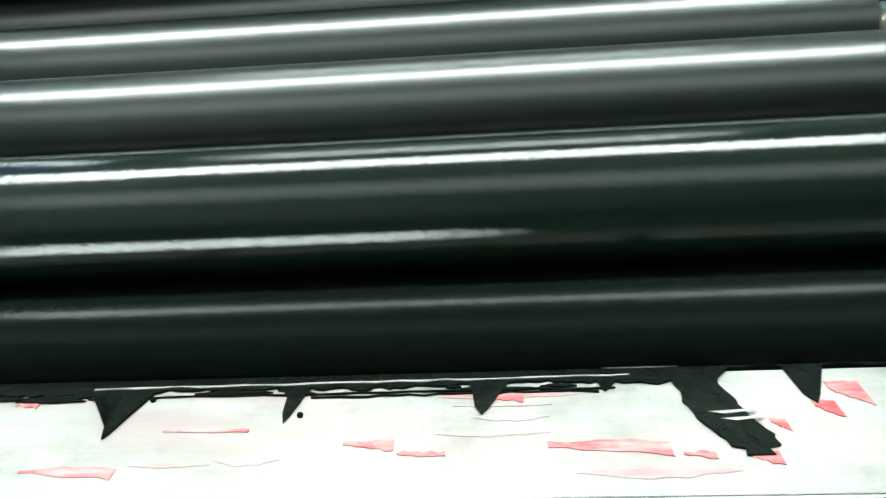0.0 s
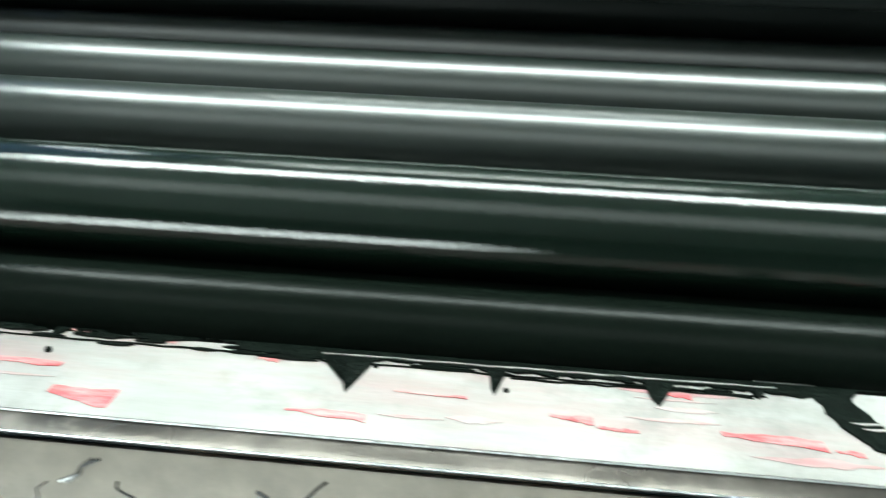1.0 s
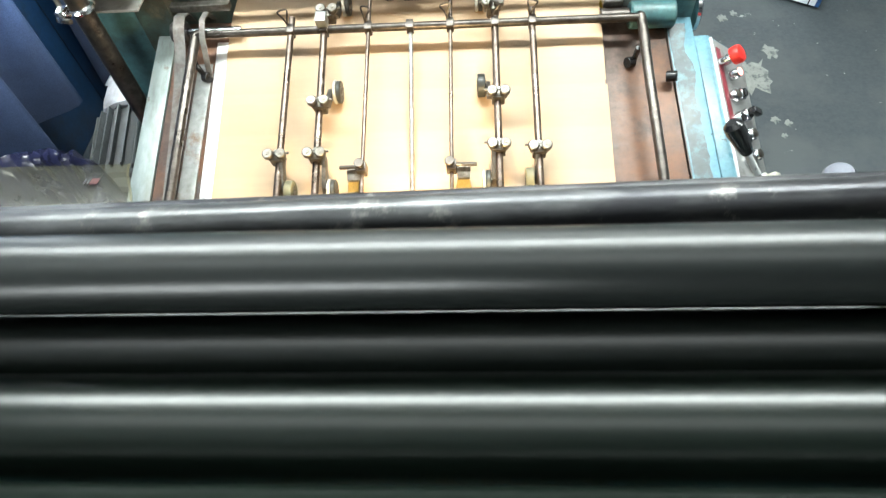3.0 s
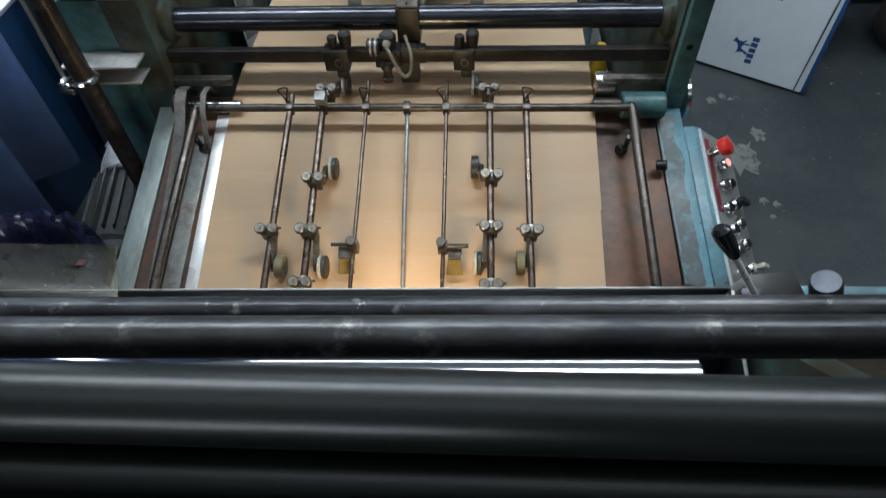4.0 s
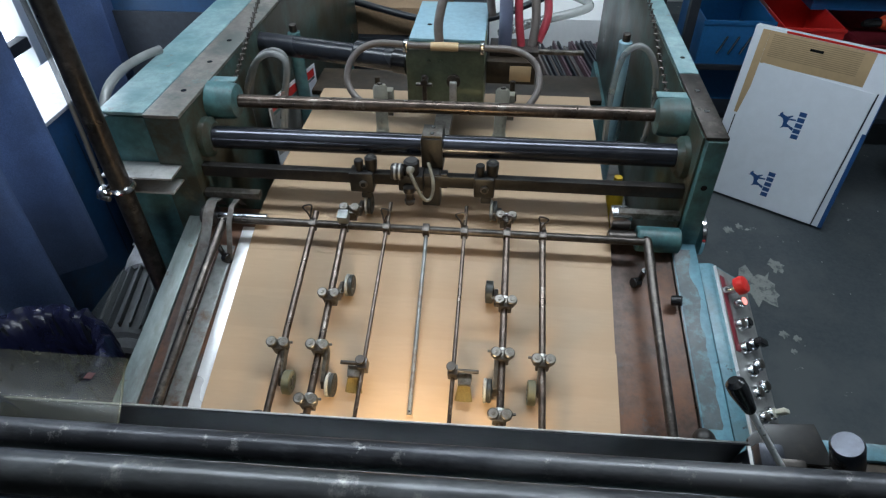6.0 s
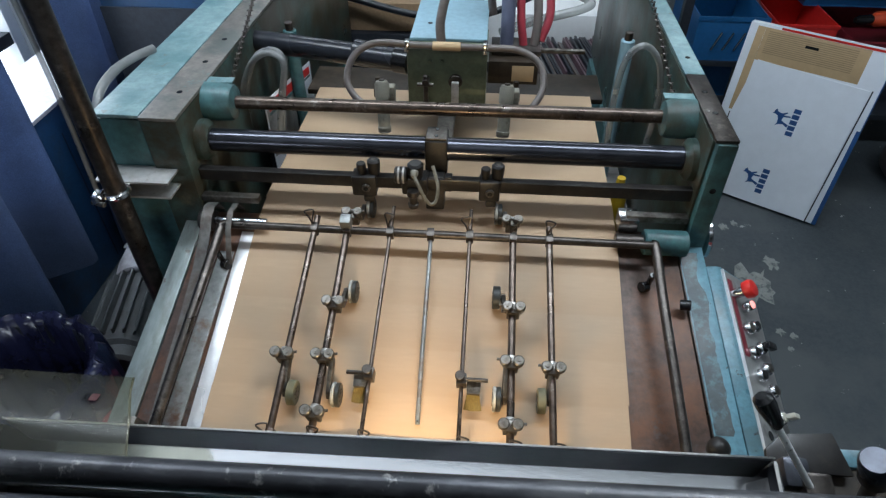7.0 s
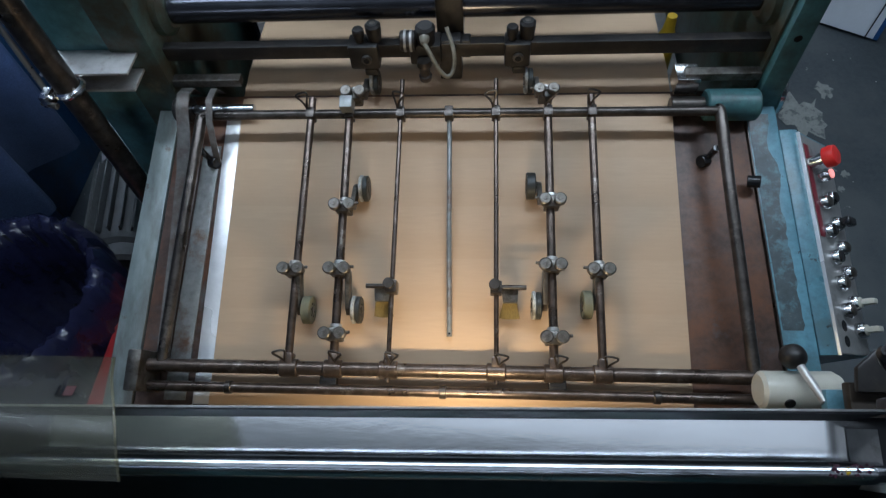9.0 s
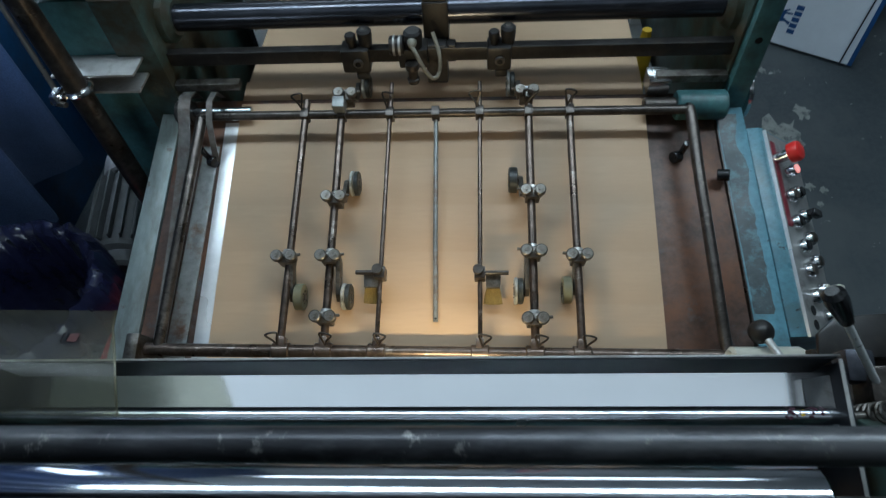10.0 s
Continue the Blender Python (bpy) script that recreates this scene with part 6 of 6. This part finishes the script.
def background_things():
    s = thing("steel_shelf", (1.6, 2.35, 0.0), "dark steel workshop shelf full of tools and boxes", "shelf", press=False)
    for x in (0.92, 2.5):
        for y in (2.05, 2.65):
            part("post", box((x, y, 0.0), (x + 0.04, y + 0.04, 1.5), 0.003), SHELF, s)
    for z in (0.18, 0.42, 0.95):
        part("board", box((0.92, 2.05, z), (2.54, 2.69, z + 0.025), 0.003), SHELF, s)
    def crate(x0, x1, y0, y1, z, h, mat, label):
        c = thing("storage_bin", ((x0 + x1) / 2, (y0 + y1) / 2, z), label, "storage bin", "bins on the shelf", press=False)
        bm = bmesh.new()
        t = 0.006
        for lo, hi in (((x0, y0, z), (x1, y1, z + t)), ((x0, y0, z + t), (x0 + t, y1, z + h)), ((x1 - t, y0, z + t), (x1, y1, z + h)), ((x0 + t, y0, z + t), (x1 - t, y0 + t, z + h)), ((x0 + t, y1 - t, z + t), (x1 - t, y1, z + h))):
            box(lo, hi, 0.0015, bm)
        part("tub", bm, mat, c)
        part("rim", box((x0 - 0.005, y0 - 0.005, z + h * 0.9), (x1 + 0.005, y0 - 0.0005, z + h), 0.002), mat, c)
    crate(1.00, 1.30, 2.06, 2.5, 0.445, 0.20, BLUEPLASTIC, "blue plastic storage bin")
    crate(1.36, 1.62, 2.10, 2.5, 0.445, 0.16, RED, "red plastic storage bin")
    crate(1.70, 2.10, 2.08, 2.55, 0.445, 0.10, DARKRED, "dull red plastic tray")
    crate(1.55, 2.05, 2.35, 2.64, 0.60, 0.22, BLUEPLASTIC, "blue plastic storage bin")
    crate(1.02, 1.26, 2.20, 2.55, 0.205, 0.18, BLUEPLASTIC, "blue plastic storage bin")
    crate(1.40, 1.90, 2.10, 2.55, 0.205, 0.16, BLUEPLASTIC, "blue plastic storage bin")
    for k in range(3):
        solo("metal_pin", bar((1.08 + k * 0.05, 2.05, 0.50), (1.11 + k * 0.05, 2.05, 0.58), 0.005), BRIGHT, (1.1, 2.05, 0.5), "bright steel pin on the blue bin", "pin", "pins", press=False)
    d = thing("power_drill", (1.85, 2.2, 0.56), "orange power drill lying in a red tray", "drill", press=False)
    part("body", turned((1.80, 2.2, 0.60), (2.04, 2.25, 0.60), [(0, 0.022), (0.02, 0.034), (0.15, 0.038), (0.22, 0.034), (0.24, 0.02)], None, 24), ORANGE, d)
    part("chuck", turned((1.72, 2.185, 0.60), (1.80, 2.2, 0.60), [(0, 0.012), (0.02, 0.020), (0.07, 0.022), (0.08, 0.018)], None, 20), BLACKPLASTIC, d)
    part("grip", box((1.94, 2.215, 0.55), (1.99, 2.255, 0.60), 0.008), ORANGE, d)
    t = thing("paper_stack", (0.40, 2.6, 0.0), "bright white paper stack on a low table", "paper stack", press=False)
    part("paper_block", box((0.05, 2.22, 0.33), (0.70, 2.95, 0.572), 0.002), WHITEPAPER, t)
    part("table", box((0.03, 2.2, 0.0), (0.75, 3.0, 0.328), 0.01), SHELF, t)
    m = thing("magazine_stack", (0.45, 1.9, 0.0), "stack of printed sheets with coloured edges", "printed stack", press=False)
    random.seed(31)
    mats = [PRINTEDGE, PRINTEDGE, SHELF, HOSE, SHELF, MOTORGREY, PRINTEDGE, SHELF]
    for k in range(52):
        x = 0.20 + k * 0.0108
        part("printed_sheet", box((x, 1.72 + random.uniform(-0.02, 0.02), 0.30), (x + 0.0085, 2.10, 0.50 + random.uniform(-0.02, 0.02)), 0.001, None, Matrix.Translation((0.4, 1.9, 0.3)) @ Matrix.Rotation(radians(10), 4, "Z") @ Matrix.Translation((-0.4, -1.9, -0.3))), mats[random.randrange(8)], m)
    part("pallet", box((0.10, 1.70, 0.0), (0.80, 2.15, 0.298), 0.006), SHELF, m)
    k = thing("cabinet", (-0.3, 2.0, 0.0), "dark cabinet with brown cartons behind the feeder", "cabinet", press=False)
    part("body", box((-0.75, 1.82, 0.0), (0.02, 2.5, 0.62), 0.006), SHELF, k)
    part("carton", box((-0.55, 1.85, 0.622), (-0.12, 2.2, 0.74), 0.004), KRAFT_DARK, k, "brown cardboard carton")
    part("cable", pipe([(-0.50, 1.80, 0.78), (-0.2, 1.78, 0.72), (0.05, 1.80, 0.72), (0.30, 1.86, 0.80), (0.5, 1.95, 0.85)], 0.014), HOSE_BLACK, k, "thick black cable")
    c = thing("locker", (-1.0, 1.3, 0.0), "bright blue steel locker behind the feeder", "locker", press=False)
    part("body", box((-1.10, 1.10, 0.0), (-0.74, 1.6, 1.02), 0.006), NAVYSTEEL, c)
    part("mesh_door", box((-1.10, 1.09, 0.3), (-0.76, 1.098, 0.98), 0.002), SHELF, c)
    h = thing("chair", (-0.70, 0.90, 0.0), "dark metal chair back beside the frame", "chair", press=False)
    part("back_frame", pipe([(-0.72, 0.80, 0.45), (-0.72, 0.80, 0.95), (-0.71, 0.84, 1.02), (-0.70, 0.92, 1.02), (-0.70, 0.96, 0.95), (-0.70, 0.96, 0.45)], 0.010), STEEL, h)
    part("seat", box((-0.93, 0.78, 0.42), (-0.70, 0.98, 0.45), 0.008), SHELF, h)
    for x in (-0.91, -0.72):
        for y in (0.80, 0.96):
            part("leg", bar((x, y, 0.0), (x, y, 0.42), 0.009), STEEL, h)
    g = thing("dark_bag", (2.05, 1.75, 0.0), "grey cloth bag standing on the floor", "bag", press=False)
    bm = bmesh.new()
    bmesh.ops.create_uvsphere(bm, u_segments=28, v_segments=18, radius=1.0, matrix=Matrix.Translation((2.05, 1.75, 0.18)) @ Matrix.Diagonal((0.17, 0.2, 0.19, 1)))
    for v in bm.verts:
        v.co += v.normal * 0.03 * noise.noise(v.co * 9)
        v.co.z = max(v.co.z, 0.0)
    part("body", bm, HOSE, g, "", None, 80)
    w = thing("red_booklet", (-0.435, 0.78, 0.0), "grey and white printed leaflet with a red stripe", "leaflet", press=False)
    part("sheet", prism([(0.58, 0.66), (0.98, 0.66), (0.98, 0.878), (0.58, 0.955)], -0.438, -0.436, "x"), CARD, w)
    part("panel", prism([(0.585, 0.80), (0.90, 0.70), (0.90, 0.870), (0.585, 0.930)], -0.4358, -0.4352, "x"), PANEL, w, "grey printed panel")
    part("stripe", prism([(0.60, 0.918), (0.96, 0.850), (0.96, 0.872), (0.60, 0.943)], -0.4350, -0.4344, "x"), RED, w, "red printed stripe")
    part("edge_line", prism([(0.60, 0.908), (0.96, 0.841), (0.96, 0.847), (0.60, 0.915)], -0.4350, -0.4344, "x"), TEAL, w, "thin green printed line")
    part("stand", box((-0.458, 0.60, 0.0), (-0.439, 0.96, 0.84), 0.003), SHELF, w)
    v = thing("yellow_bottle", (0.432, 0.55, 0.0), "small yellow plastic bottle beside the pile", "bottle", press=False)
    part("body", turned((0.432, 0.55, 0.625), (0.432, 0.55, 0.805), [(0, 0.018), (0.008, 0.022), (0.12, 0.022), (0.15, 0.012), (0.18, 0.010)], None, 20), YELLOW, v)
    part("shelf", box((0.405, 0.50, 0.605), (0.497, 0.95, 0.624), 0.002), PANEL, v)
    part("shelf_post", box((0.44, 0.70, 0.0), (0.47, 0.74, 0.605), 0.002), SHELF, v)


background_things()

# ---- the moving sheets ----
SPEED, PITCH, LENGTH, STRIPS = 0.2455, 0.160, 0.47, 6
BEND0, BEND1 = 0.50 * SIZE, 0.64 * SIZE
CURVE = (BEND1 - BEND0) / SLOPE
BENDAT = BASE @ Vector((0, 0.50, 0.90))


def along(s, h, dx):
    """The pose of a strip s along the table and the pile (press lengths), h above them."""
    d = s * SIZE
    if d <= BEND0:
        a = SLOPE
        y, z = BENDAT.y - math.cos(a) * (BEND0 - d), BENDAT.z - math.sin(a) * (BEND0 - d)
    else:
        a = max(0.0, SLOPE * (1 - (d - BEND0) / (BEND1 - BEND0)))
        y, z = BENDAT.y + CURVE * (math.sin(SLOPE) - math.sin(a)), BENDAT.z + CURVE * (math.cos(a) - math.cos(SLOPE))
        if d > BEND1:
            y += d - BEND1
    return pose(dx, y - math.sin(a) * h, z + math.cos(a) * h, math.degrees(a), 0, 0)


def moving_sheets():
    half = LENGTH / STRIPS * SIZE / 2
    bm = box((-0.3715, -half - 0.0002, -0.0002), (0.3715, half + 0.0002, 0.0002), 0)
    me = bpy.data.meshes.new("strip")
    bm.to_mesh(me)
    bm.free()
    me.materials.append(KRAFT)
    random.seed(17)
    for n in range(-15, 6):
        dx, h = random.uniform(-0.0032, 0.0032), 0.0024 + (5 - n) * 0.00035
        sheet = tagged(new("paper_sheet"), "brown kraft sheet sliding down the feed table", "paper sheet", "sheets running over the feed table")
        sheet.empty_display_size = 0.05
        sheet.location = (dx, 0.3, 0.86)
        for k in range(STRIPS):
            strip = new("strip", me)
            strip.parent = sheet
            MOVES.append((strip, "sheet", (n, (k + 0.5) / STRIPS * LENGTH, h, dx)))


moving_sheets()


def motions():
    """All that moves: the sheets on the table, the wheels on them, the rollers and the suckers."""
    for ob, kind, how in MOVES:
        if kind == "sheet":
            n, back, h, dx = how
            first = 9.0 + (0.366 + PITCH * n - 1.075) / SPEED
            last = 9.0 + (0.366 + PITCH * n + 0.20) / SPEED
            times = sorted({0.0, 10.0, *[k * 0.25 for k in range(41) if first < k * 0.25 < last], *[t for t in (first, last) if 0 < t < 10]})
            rows = []
            for t in times:
                tail = min(1.075, max(-0.20, 0.366 - SPEED * (t - 9.0) + PITCH * n))
                rows.append((t, Matrix.Translation((-dx, -0.3, -0.86)) @ along(tail - back, h, dx)))
            walk(ob, rows)
        elif kind == "sucker":
            at = ob.location.copy()
            rows = []
            for k in range(93):
                t = min(10.0, k * 0.109)
                a = math.tau * (t - 7.45) * SPEED / PITCH
                rows.append((t, Matrix.Translation(at + Vector((0, -0.016 * math.cos(a), -0.010 * math.cos(a) + 0.008)))))
            walk(ob, rows[:92] + [(10.0, rows[92][1])])
        else:
            m = ob.matrix_basis.copy()
            speed = math.degrees(how)
            step = 70.0 / abs(speed)
            count = int(10.0 / step)
            walk(ob, [(t, m @ pose(0, 0, 0, speed * t, 0, 0)) for t in [k * 10.0 / count for k in range(count + 1)]])


motions()
